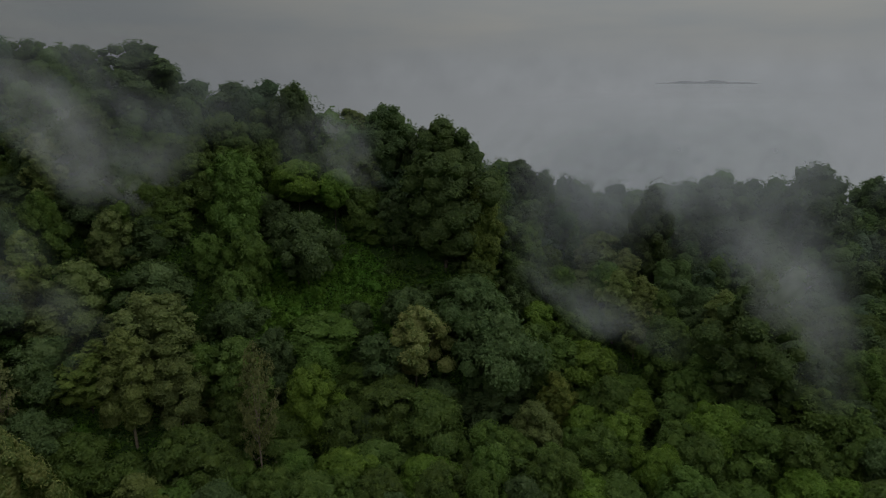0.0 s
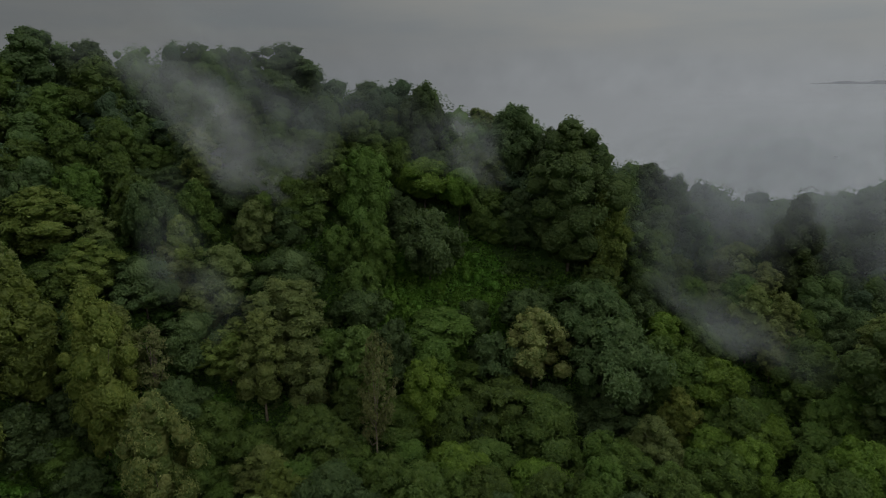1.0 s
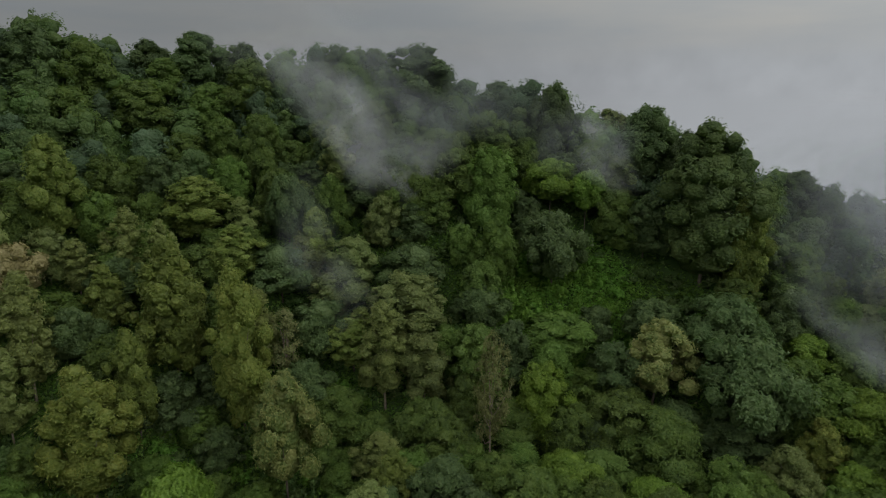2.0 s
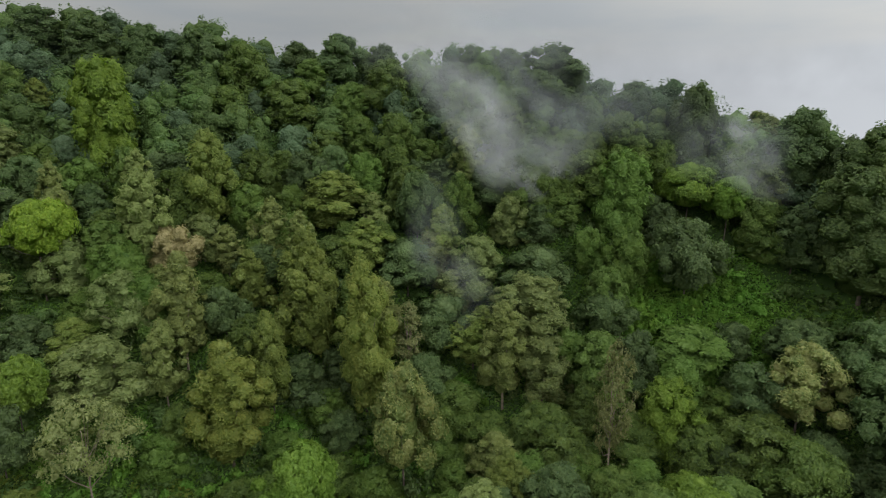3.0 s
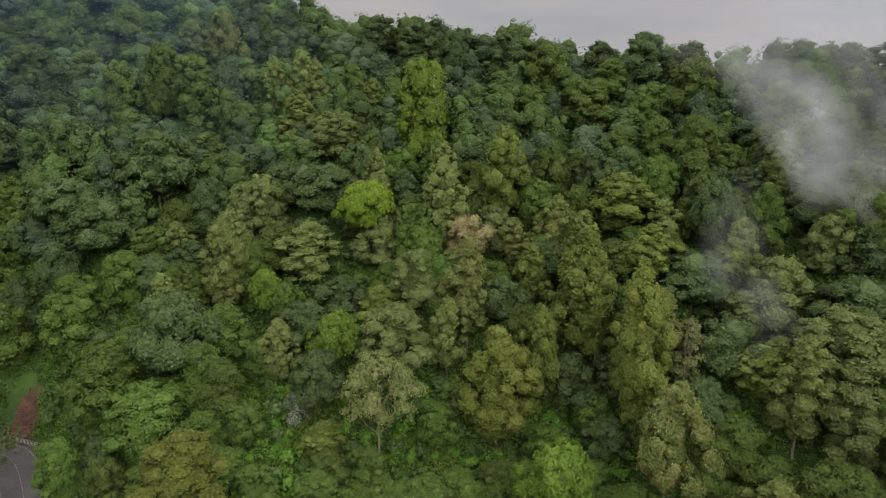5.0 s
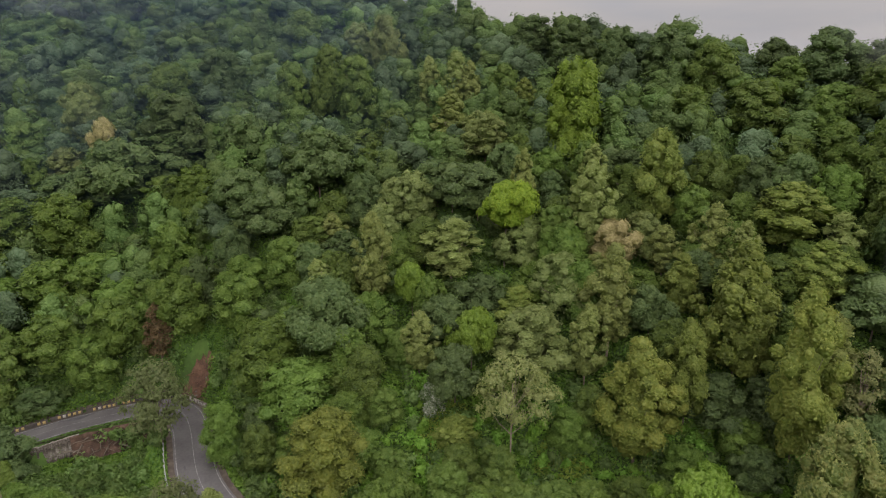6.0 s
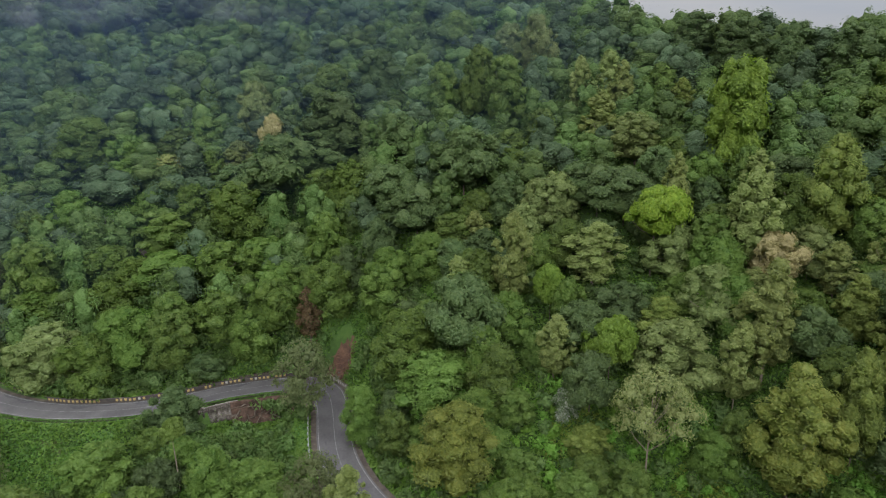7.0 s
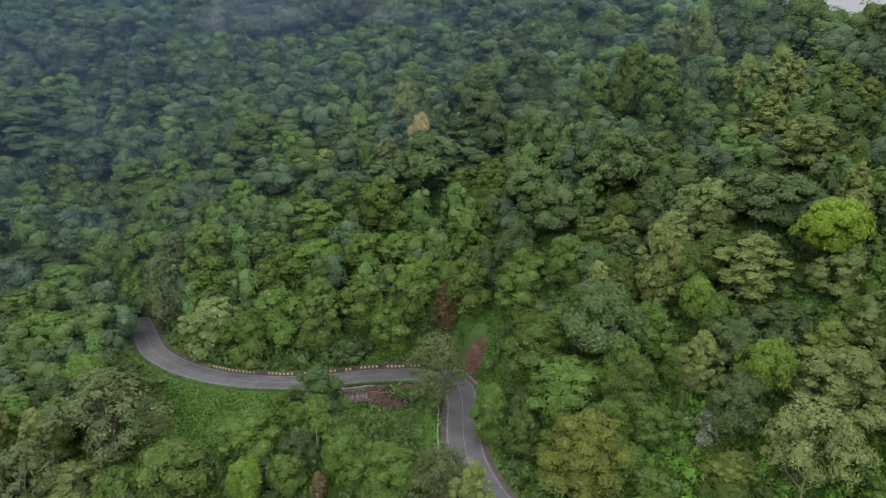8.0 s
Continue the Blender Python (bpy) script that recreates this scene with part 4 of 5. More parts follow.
hero("V", -178.7, -148.9, 10.9, 7.6)
hero("D", -171.6, -132.9, 15.4, 7.2)
hero("B", -173.6, -162.8, 11.7, 13.1)
hero("V", -171.5, -101.0, 13.9, 10.3)
hero("B", -166.7, -110.0, 12.9, 8.6)
hero("B", -167.5, -73.7, 14.4, 16.4)
hero("V", -179.7, -69.2, 12.0, 10.4)
hero("V", -173.6, -54.5, 17.0, 13.2)
hero("V", -176.1, -80.8, 9.9, 8.7)
hero("B", -152.6, -100.8, 17.9, 12.7)
hero("B", -156.6, -137.3, 17.1, 8.5)
hero("E", -153.1, -113.3, 16.3, 9.7)
hero("V", -157.3, -69.8, 10.8, 14.2)
hero("V", -155.2, -77.4, 10.9, 9.5)
hero("V", -156.9, -54.5, 15.9, 13.8)
hero("D", -149.9, -158.0, 12.4, 15.2)
hero("V", -145.1, -146.1, 13.1, 16.3)
hero("V", -132.5, -147.6, 10.6, 12.3)
hero("D", -140.7, -129.7, 11.6, 12.6)
hero("V", -153.8, -129.1, 11.7, 8.5)
hero("V", -148.8, -98.9, 9.1, 11.0)
hero("V", -148.6, -81.2, 10.6, 9.2)
hero("V", -127.3, -132.4, 10.1, 14.7)
hero("V", -143.9, -38.4, 14.7, 9.9)
hero("B", -217.5, -33.1, 19.2, 13.4)
hero("D", -220.7, -16.3, 18.6, 12.3)
hero("B", -197.9, 14.9, 22.7, 9.9)
hero("B", -240.9, 10.5, 19.9, 13.9)
hero("P", -226.9, 28.1, 16.6, 11.1)
hero("P", -210.5, 35.5, 21.7, 10.1)
hero("T", -185.9, 43.9, 19.0, 6.7)
hero("T", -184.2, 51.5, 20.5, 8.8)
hero("T", -181.4, 55.1, 18.3, 7.2)
hero("B", -182.5, 66.7, 12.6, 8.6)
hero("G2", -175.0, 70.2, 12.2, 6.9)
hero("B", -180.0, 32.4, 11.3, 9.0)
hero("B", -175.5, 23.7, 11.2, 10.4)
hero("S", -186.7, -9.9, 16.6, 13.1)
hero("S", -156.1, -3.2, 14.2, 14.0)
hero("V", -177.9, -23.4, 14.9, 12.9)
hero("D", -155.8, 18.8, 15.0, 9.5)
hero("S", -150.4, 41.8, 12.7, 13.8)
hero("B", -150.3, 5.3, 10.2, 9.5)
hero("P", -144.1, 22.3, 14.6, 8.8)
hero("S", -150.0, 56.9, 10.3, 9.7)
hero("B", -153.4, 61.2, 9.3, 7.4)
hero("V", -121.3, -4.6, 14.6, 12.7)
hero("V", -115.7, 4.8, 7.6, 8.9)
hero("L2", -107.4, 34.4, 15.1, 8.6)
hero("V", -104.3, 8.8, 8.1, 8.1)
hero("V", -136.6, -10.9, 13.3, 10.3)
hero("B", -94.3, 15.2, 5.8, 6.5)
hero("G2", -96.0, 28.2, 6.9, 7.3)
hero("R", -93.2, -43.7, 7.1, 3.2)
hero("B", -119.2, 122.5, 12.7, 9.4)
hero("B", -113.4, 131.9, 16.1, 11.4)
hero("B", -135.2, 124.8, 11.7, 10.9)
hero("B", -109.8, 117.5, 13.7, 8.2)
hero("S", -108.7, 106.0, 13.4, 9.3)
hero("S", -84.9, 109.5, 17.8, 8.2)
hero("V", -78.4, 117.2, 13.3, 7.0)
hero("V", -109.1, 94.7, 11.9, 7.8)
hero("B", -121.4, 126.6, 11.5, 10.4)
hero("V", -41.7, 123.6, 14.8, 8.2)
hero("V", -48.8, 122.5, 10.9, 5.9)
hero("P", 30.5, 151.1, 10.0, 9.0)
hero("B", 21.0, 126.8, 7.1, 5.7)
hero("B", 27.6, 126.0, 9.7, 7.7)
hero("V", 47.1, 135.7, 9.2, 10.2)
hero("B", 53.2, 122.6, 7.7, 6.2)
hero("B", -11.7, 97.4, 10.8, 9.6)
hero("D", 7.5, 114.9, 7.8, 11.7)
hero("V", 25.8, 116.4, 7.2, 6.2)
hero("V", 23.6, 105.7, 8.8, 6.7)
hero("V", -18.6, 113.1, 7.5, 7.7)
hero("P", -70.5, 103.3, 9.8, 8.7)
hero("P", -47.1, 100.7, 13.3, 10.3)
hero("S", -73.2, 74.2, 9.1, 7.2)
hero("B", -51.8, 89.1, 9.8, 9.7)
hero("V", -25.5, 94.3, 8.9, 7.7)

for k, x, y, h, w in HEROES:
    plant(k, x, y, h, w)
for k, x, y, h, w in (("V", -158, -133, 15, 9), ("B", -162.5, -128.5, 14, 10), ("D", -166, -134, 15, 10), ("B", -156, -124.5, 10, 7), ("V", -170, -128, 14, 10)):
    plant(k, x, y, h, w)


# ---- the rest of the forest ----
def open_ground(x, y):
    """True where no tree stands: the road, its banks, the grass below it, the creeper slope."""
    d = off_road(x, y)
    a = ((x + 110) / 9) ** 2 + ((y + 78) / 22) ** 2 < 1          # grass below the far stretch
    b = ((x + 104.4) / 13) ** 2 + ((y + 30) / 9) ** 2 < 1          # grass inside the bend
    c = ((x + 27.5) / 17) ** 2 + ((y - 126) / 13) ** 2 < 1         # creepers
    e = ((x + 137.5) / 6.5) ** 2 + ((y + 19.0) / 7.5) ** 2 < 1      # landslip and the grass beside it
    f = ((x + 103) / 8) ** 2 + ((y - 26) / 4) ** 2 < 1           # gully
    k = ((x + 176) / 6) ** 2 + ((y + 88) / 5) ** 2 < 1            # rocks on the upper bank
    g = ((x + 221) / 6) ** 2 + ((y + 160) / 13) ** 2 < 1         # clearing on the far slope
    u = np.sqrt(((np.ravel(x)[:, None] - UPPER[None, :, 0]) ** 2 + (np.ravel(y)[:, None] - UPPER[None, :, 1]) ** 2).min(1)) < 3.2  # upper road
    near = np.where(y < -116, 4.2, 7.0)
    h = ((x + 116.5) / 8.5) ** 2 + ((y + 41) / 16) ** 2 < 1         # foot of the retaining wall
    return (d < near) | h | k | a | b | c | e | f | g | u


def scatter(seed, step, r0, r1, a0, a1):
    rng = np.random.default_rng(seed)
    out = []
    r = r0
    while r < r1:
        n = int(math.radians(a1 - a0) * r / step)
        for i in range(n):
            az = math.radians(a0 + (a1 - a0) * (i + rng.uniform(0.1, 0.9)) / n)
            q = r + rng.uniform(-0.45, 0.45) * step
            out.append((-q * math.sin(az), q * math.cos(az)))
        r += step * 0.92
    return np.array(out)


def crest_of(x, y):
    az = (np.degrees(np.arctan2(-x, y)) + 60) % 360 - 60
    t = np.array(LAND, float)
    return np.interp(az, t[:, 0], t[:, 2])


frng = np.random.default_rng(21)
pts = np.concatenate([scatter(2, 6.4, 78, 196, -50, 148), scatter(3, 7.9, 199, 385, -50, 148)])
pts = pts[~open_ground(pts[:, 0], pts[:, 1])]
pts = pts[np.hypot(pts[:, 0], pts[:, 1]) < crest_of(pts[:, 0], pts[:, 1]) + 24]
have = np.array(SET)
gap = np.sqrt(((pts[:, None, 0] - have[None, :, 0]) ** 2 + (pts[:, None, 1] - have[None, :, 1]) ** 2))
pts = pts[(gap > have[None, :, 2] * 0.7 + 2.0).all(1)]
rad = np.hypot(pts[:, 0], pts[:, 1])
bearing = np.degrees(np.arctan2(-pts[:, 0], pts[:, 1]))
order = np.argsort(rad)
NEAR_COUNT = 480
FAR = {k: [] for k in "BDSTV"}
for n, i in enumerate(order):
    x, y = map(float, pts[i])
    az, r = bearing[i], rad[i]
    u = frng.uniform()
    if az > 75:
        k = "V" if u < 0.32 else "B" if u < 0.62 else "S" if u < 0.79 else "D" if u < 0.94 else "T"
    elif r < 140 and az > 20:
        k = "B" if u < 0.24 else "D" if u < 0.40 else "S" if u < 0.48 else "V" if u < 0.62 else "G2" if u < 0.74 else "P" if u < 0.84 else "T"
    else:
        k = "B" if u < 0.34 else "D" if u < 0.58 else "S" if u < 0.72 else "V" if u < 0.86 else "T"
    if r > 200:
        k = "B" if u < 0.38 else "D" if u < 0.66 else "S" if u < 0.86 else "V" if u < 0.95 else "T"
    if k == "T" and r > 150:
        k = "B"
    if az < 25 and r < 138:
        k = "V" if u < 0.38 else "B" if u < 0.72 else "L2" if u < 0.82 else "D" if u < 0.93 else "S"
    low_slope = 30 < az < 97 and r < 112
    if low_slope:
        k = "V" if u < 0.45 else "B" if u < 0.8 else "L2"
    h, w = float(frng.uniform(9.5, 15.5)), float(frng.uniform(7.0, 10.5))
    if r < 150:
        h *= 0.95
    if k == "T":
        h, w = h * 1.3, w * 0.8
    if r > 196:
        h, w = h * 1.1, w * 1.28
    if k == "S":
        h, w = h * 0.85, w * 1.15
    d = float(off_road(x, y)[0])
    if 92 < az < 132 and d < 60 and r < 160 and not (az < 99):
        low = float(ground(x, y)[0]) < 2
        if low:
            h, w = h * 0.55, w * 0.75
    if low_slope:
        h, w = h * 0.62, w * 0.8
        if u > 0.72:
            continue
    if az < 97 and 88 < az and d < 22:
        h, w = h * 0.62, w * 0.75
    if n < NEAR_COUNT:
        plant(k, x, y, h, w)
    else:
        FAR[k].append((x, y, h, w))


def strewn(name, rng, bank, spots, mat):
    """One mesh of many plants: spots are x, y, z, width and height factors."""
    lv, pts, tri, k = [], [], [], 0
    shade_l, shade_t = [], []
    for x, y, z, sw, sh in spots:
        q, (cp, ct) = bank[int(rng.integers(len(bank)))]
        a = rng.uniform(0, 6.28)
        c, s = math.cos(a), math.sin(a)
        m = (np.array([[c, -s, 0], [s, c, 0], [0, 0, 1]]) @ np.diag([sw, sw, sh])).T
        lv.append(q @ m + np.array([x, y, z]))
        pts.append(cp @ m + np.array([x, y, z]))
        tri.append(ct + k)
        k += len(cp)
        own = rng.uniform()
        shade_l.append(np.full(len(q), own))
        shade_t.append(np.full(len(ct), own))
    return soup(name, np.concatenate(lv), mat, (np.concatenate(pts), np.concatenate(tri)), tint=np.concatenate(shade_l + shade_t))


def far_forest(kind, places):
    """Trees too many and too far to count, in one mesh of small leafy clumps with their stems."""
    name, h0, w0, low, lobes, size, ls, loose, flat, droop, bark, words = KINDS[kind]
    rng = np.random.default_rng(ord(kind))
    bank = []
    for s in range(9):
        p, nor, cs = crown_points(rng, kind, 560, h0, w0, 12)
        bank.append((leaves(rng, p, nor, ls * 1.22), crown_core(rng, kind, cs[::2], h0, w0)))
    zs = ground(np.array([p[0] for p in places]), np.array([p[1] for p in places]))
    ob = new("distant_forest", strewn("distant_forest", rng, bank, [(x, y, z, w / w0, h / h0) for (x, y, h, w), z in zip(places, zs)], HAZE_LEAF[kind]))
    return tagged(ob, "dense far-off forest canopy covering the upper hillside", "forest", kind="stuff")


for k, places in FAR.items():
    if places:
        far_forest(k, places)


# ---- low growth ----
def low_growth(name, label, mat, where, count, seed, tall, size, up):
    """Leafy ground cover in mounds, over an area given as (x0, x1, y0, y1) and a test."""
    rng = np.random.default_rng(seed)
    (x0, x1, y0, y1), test = where
    x, y = rng.uniform(x0, x1, count), rng.uniform(y0, y1, count)
    ok = test(x, y) & (off_road(x, y) > 4.9) & (((x + 137.6) / 2.9) ** 2 + ((y + 22.2) / 3.8) ** 2 > 1) & (((x + 125.6) / 2.6) ** 2 + ((y + 39.5) / 6.5) ** 2 > 1)
    x, y = x[ok], y[ok]
    z = ground(x, y)
    mound = np.clip(0.5 + 0.5 * np.sin(x * 0.9 + 1.7 * np.sin(y * 0.37)) * np.sin(y * 0.83 + 1.1 * np.sin(x * 0.41)), 0, 1)
    mound = tall * (0.25 + 0.75 * mound * (0.6 + 0.4 * np.sin(x * 0.23 + y * 0.31)))
    edge = np.clip((off_road(x, y) - 4.9) / 3, 0.12, 1)
    c = np.stack([x, y, z + 0.2 + mound * edge * rng.uniform(0.55, 1.05, len(x))], 1)
    nor = rng.normal(scale=0.55, size=(len(x), 3))
    nor[:, 2] += up
    patch = 0.5 + 0.5 * np.sin(x * 0.31 + 2.0 * np.sin(y * 0.17)) * np.sin(y * 0.27 + 1.4 * np.sin(x * 0.13))
    ob = new(name, soup(name, leaves(rng, c, nor, size), mat, tint=patch))
    return tagged(ob, label, "undergrowth", kind="stuff")


def shrubs(name, label, mat, places, seed, big=1.0):
    """Low bushes and saplings under the trees, joined."""
    rng = np.random.default_rng(seed)
    bank = []
    for s in range(6):
        n = 5
        cs = np.stack([rng.uniform(-1.1, 1.1, n), rng.uniform(-1.1, 1.1, n), rng.uniform(0.3, 2.0, n), rng.uniform(0.75, 1.25, n)], 1)
        d = rng.normal(size=(150, 3))
        d[:, 2] = np.abs(d[:, 2])
        d /= np.linalg.norm(d, axis=1, keepdims=True)
        pick = rng.integers(n, size=150)
        p = cs[pick, :3] + d * cs[pick, 3:4] * rng.uniform(0.85, 1.2, (150, 1))
        bank.append((leaves(rng, p, d + (0, 0, 0.4) + rng.normal(0, 0.5, (150, 3)), 0.29), lumps_of(rng, cs[:3], 0.9, 0.72)))
    zs = ground(places[:, 0], places[:, 1])
    ob = new(name, strewn(name, rng, bank, [(x, y, z, big * rng.uniform(0.7, 1.5), big * rng.uniform(0.7, 1.7)) for (x, y), z in zip(places, zs)], mat))
    return tagged(ob, label, "undergrowth", kind="stuff")


def in_ring(r0, r1, a0, a1):
    def test(x, y):
        r, a = np.hypot(x, y), np.degrees(np.arctan2(-x, y))
        return (r > r0) & (r < r1) & (a > a0) & (a < a1)
    return test


low_growth("undergrowth", "tangled green undergrowth and creepers between the trees", COVER, ((-190, 90, -130, 190), in_ring(78, 178, -40, 142)), 190000, 31, 1.3, 0.36, 0.9)
low_growth("undergrowth", "lush green creepers and herbs covering the lower slope", COVER, ((-150, 80, -70, 150), in_ring(78, 142, -40, 118)), 330000, 37, 1.1, 0.40, 1.0)
low_growth("undergrowth", "tangled green undergrowth on the banks of the road", COVER, ((-200, -83, -160, 12), in_ring(95, 235, 86, 140)), 150000, 36, 1.2, 0.34, 0.9)
low_growth("creeper_carpet", "bright green creepers smothering an open slope", CREEPER,
           ((-48, -7, 108, 144), lambda x, y: ((x + 27.5) / 19) ** 2 + ((y - 126) / 16) ** 2 < 1), 34000, 32, 3.0, 0.30, 0.9)
low_growth("grass", "lush bright green grass and herbs below the road", GRASS,
           ((-128, -84, -104, -14), lambda x, y: (((x + 110) / 13) ** 2 + ((y + 78) / 26) ** 2 < 1) | (((x + 104.4) / 17) ** 2 + ((y + 32) / 15) ** 2 < 1)), 26000, 33, 1.1, 0.30, 0.5)
low_growth("grass", "bright green grass on the slope beside the landslip", GRASS,
           ((-145, -131, -25, -10), lambda x, y: ((x + 138) / 6.5) ** 2 + ((y + 17.5) / 6.0) ** 2 < 1), 5200, 54, 0.9, 0.24, 0.6)
low_growth("herbs", "yellow-green herbs and creepers in an open gully", HERBS,
           ((-106, -80, 18, 54), lambda x, y: (((x + 96) / 9) ** 2 + ((y - 27) / 6.5) ** 2 < 1) | (((x + 88) / 6) ** 2 + ((y - 46) / 5) ** 2 < 1)), 12000, 55, 1.5, 0.26, 0.8)
low_growth("grass", "pale green grass in a clearing on the far slope", GRASS,
           ((-229, -213, -175, -145), lambda x, y: ((x + 221) / 7) ** 2 + ((y + 160) / 14) ** 2 < 1), 5000, 53, 1.0, 0.34, 0.6)


def verge_grass():
    """A strip of grass between the road's valley edge and the wall."""
    rng = np.random.default_rng(52)
    n = 5200
    i = rng.uniform(BEND + 6, BEND + 84, n)
    k = rng.uniform(0.0, 1.0, n) ** 0.8
    a, b = offset_line(-3.75), offset_line(-4.75)
    j = i.astype(int)
    c = a[j] + (b[j] - a[j]) * k[:, None] + (a[j + 1] - a[j]) * (i - j)[:, None]
    p = np.column_stack([c, 0.0 + rng.uniform(0.0, 0.32, n) * (0.4 + 0.6 * k)])
    nor = rng.normal(scale=0.6, size=(n, 3)) + (0, 0, 0.5)
    ob = new("grass", soup("grass", leaves(rng, p, nor, 0.15), GRASS, tint=rng.uniform(0, 1, n)))
    return tagged(ob, "bright green grass along the edge of the road", "undergrowth", kind="stuff")


verge_grass()
under = np.concatenate([scatter(77, 5.0, 78, 195, -46, 146), scatter(80, 5.0, 190, 235, 118, 142)])
under = under[~open_ground(under[:, 0], under[:, 1])]
under = under[np.hypot(under[:, 0], under[:, 1]) < crest_of(under[:, 0], under[:, 1]) + 14]
shrubs("bushes", "dense green bushes and saplings filling the gaps under trees", HAZE_LEAF["B"], under[::2], 41)
shrubs("bushes", "bright green creeper-clad bushes between the trees", HAZE_LEAF["V"], under[1::2], 42)
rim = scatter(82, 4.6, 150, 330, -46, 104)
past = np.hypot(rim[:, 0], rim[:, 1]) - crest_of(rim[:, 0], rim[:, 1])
shrubs("ridge_bushes", "dense dark green bushes under the trees along the ridge", HAZE_LEAF["D"], rim[(past > -14) & (past < 8)], 47, 1.7)
skirt = scatter(84, 3.4, 80, 112, 30, 94)
skirt = skirt[(off_road(skirt[:, 0], skirt[:, 1]) > 7.0)]
shrubs("creeper_mounds", "mounds of bright green creepers and herbs on the lower slope", CREEPER, skirt, 48, 0.8)
slope = scatter(78, 3.6, 100, 145, 0, 30)
slope = slope[((slope[:, 0] + 27.5) / 18) ** 2 + ((slope[:, 1] - 126) / 14) ** 2 < 1]
shrubs("creeper_mounds", "low mounds of bright green creepers on the open slope", CREEPER, slope, 43)
banks = scatter(79, 3.2, 88, 190, 88, 140)
banks = banks[(off_road(banks[:, 0], banks[:, 1]) > 5.6) & (off_road(banks[:, 0], banks[:, 1]) < 24)]
grassy = (((banks[:, 0] + 110) / 10) ** 2 + ((banks[:, 1] + 78) / 24) ** 2 < 1) | (((banks[:, 0] + 104.4) / 13) ** 2 + ((banks[:, 1] + 29) / 8) ** 2 < 1)
bare = (((banks[:, 0] + 137.5) / 5.5) ** 2 + ((banks[:, 1] + 19.5) / 6.5) ** 2 < 1) | (((banks[:, 0] + 120) / 7) ** 2 + ((banks[:, 1] + 41) / 15) ** 2 < 1)
banks = banks[~(grassy | bare)]
foot = scatter(81, 2.4, 95, 125, 100, 118)
foot = foot[(off_road(foot[:, 0], foot[:, 1]) > 8.6) & (off_road(foot[:, 0], foot[:, 1]) < 22) & (foot[:, 1] < -24) & (((foot[:, 0] + 122.5) / 4.5) ** 2 + ((foot[:, 1] + 37.4) / 4.5) ** 2 > 1) & (foot[:, 1] > -60)]
shrubs("roadside_bushes", "bright green shrubs and creepers at the foot of the wall", HAZE_LEAF["V"], foot, 46)
shrubs("roadside_bushes", "leafy green bushes crowding the banks of the road", HAZE_LEAF["V"], banks[::3], 44)
shrubs("roadside_bushes", "leafy green bushes crowding the banks of the road", HAZE_LEAF["B"], np.concatenate([banks[1::3], banks[2::3]]), 45)


# ---- mist ----
def mist_material(name, seed, density, scale, grain, soft=0.9, tone=(0.58, 0.61, 0.65)):
    """Thin cloud: scatters light, lets most through; it thins out towards its rim and in gaps of its own."""
    m, n, l = material(name)
    n.clear()
    co = n.new("ShaderNodeTexCoord")
    mp = n.new("ShaderNodeMapping")
    mp.inputs["Location"].default_value = (seed * 3.1, seed * 1.7, seed)
    mp.inputs["Scale"].default_value = (scale, scale, scale * 0.8)
    l.new(co.outputs["Object"], mp.inputs[0])
    tex = n.new("ShaderNodeTexNoise")
    tex.inputs["Scale"].default_value, tex.inputs["Detail"].default_value, tex.inputs["Roughness"].default_value = 1.0, 5.0, 0.55
    tex.inputs["Distortion"].default_value = 0.6
    l.new(mp.outputs[0], tex.inputs["Vector"])
    uv = n.new("ShaderNodeUVMap")
    uv.uv_map = "spread"
    sep = n.new("ShaderNodeSeparateXYZ")
    l.new(uv.outputs[0], sep.inputs[0])
    # spread: u, v run from -1 to 1 over the sheet
    r2 = math_node(n, l, "ADD", math_node(n, l, "POWER", math_node(n, l, "ABSOLUTE", sep.outputs[0], 0.0), 2.0), math_node(n, l, "POWER", math_node(n, l, "ABSOLUTE", sep.outputs[1], 0.0), 2.0))
    rim = n.new("ShaderNodeMapRange")
    rim.interpolation_type = "SMOOTHSTEP"
    rim.inputs["From Min"].default_value, rim.inputs["From Max"].default_value = 1.0, 1.0 - soft
    l.new(r2, rim.inputs["Value"])
    hole = n.new("ShaderNodeMapRange")
    hole.interpolation_type = "SMOOTHSTEP"
    hole.inputs["From Min"].default_value, hole.inputs["From Max"].default_value = 0.5 - grain, 0.5 + grain
    l.new(tex.outputs["Fac"], hole.inputs["Value"])
    a = math_node(n, l, "MULTIPLY", rim.outputs[0], hole.outputs[0])
    fine = n.new("ShaderNodeTexNoise")
    fine.inputs["Scale"].default_value, fine.inputs["Detail"].default_value = 2.7, 4.0
    l.new(mp.outputs[0], fine.inputs["Vector"])
    a = math_node(n, l, "MULTIPLY", a, math_node(n, l, "ADD", fine.outputs["Fac"], 0.5))
    a = math_node(n, l, "MINIMUM", math_node(n, l, "MULTIPLY", a, density), 0.95)
    d, t, tr = n.new("ShaderNodeBsdfDiffuse"), n.new("ShaderNodeBsdfTranslucent"), n.new("ShaderNodeBsdfTransparent")
    for s in (d, t):
        s.inputs[0].default_value = (*tone, 1)
    both, mx, o = n.new("ShaderNodeMixShader"), n.new("ShaderNodeMixShader"), n.new("ShaderNodeOutputMaterial")
    both.inputs[0].default_value = 0.5
    l.new(d.outputs[0], both.inputs[1])
    l.new(t.outputs[0], both.inputs[2])
    l.new(a, mx.inputs[0])
    l.new(tr.outputs[0], mx.inputs[1])
    l.new(both.outputs[0], mx.inputs[2])
    l.new(mx.outputs[0], o.inputs[0])
    return m


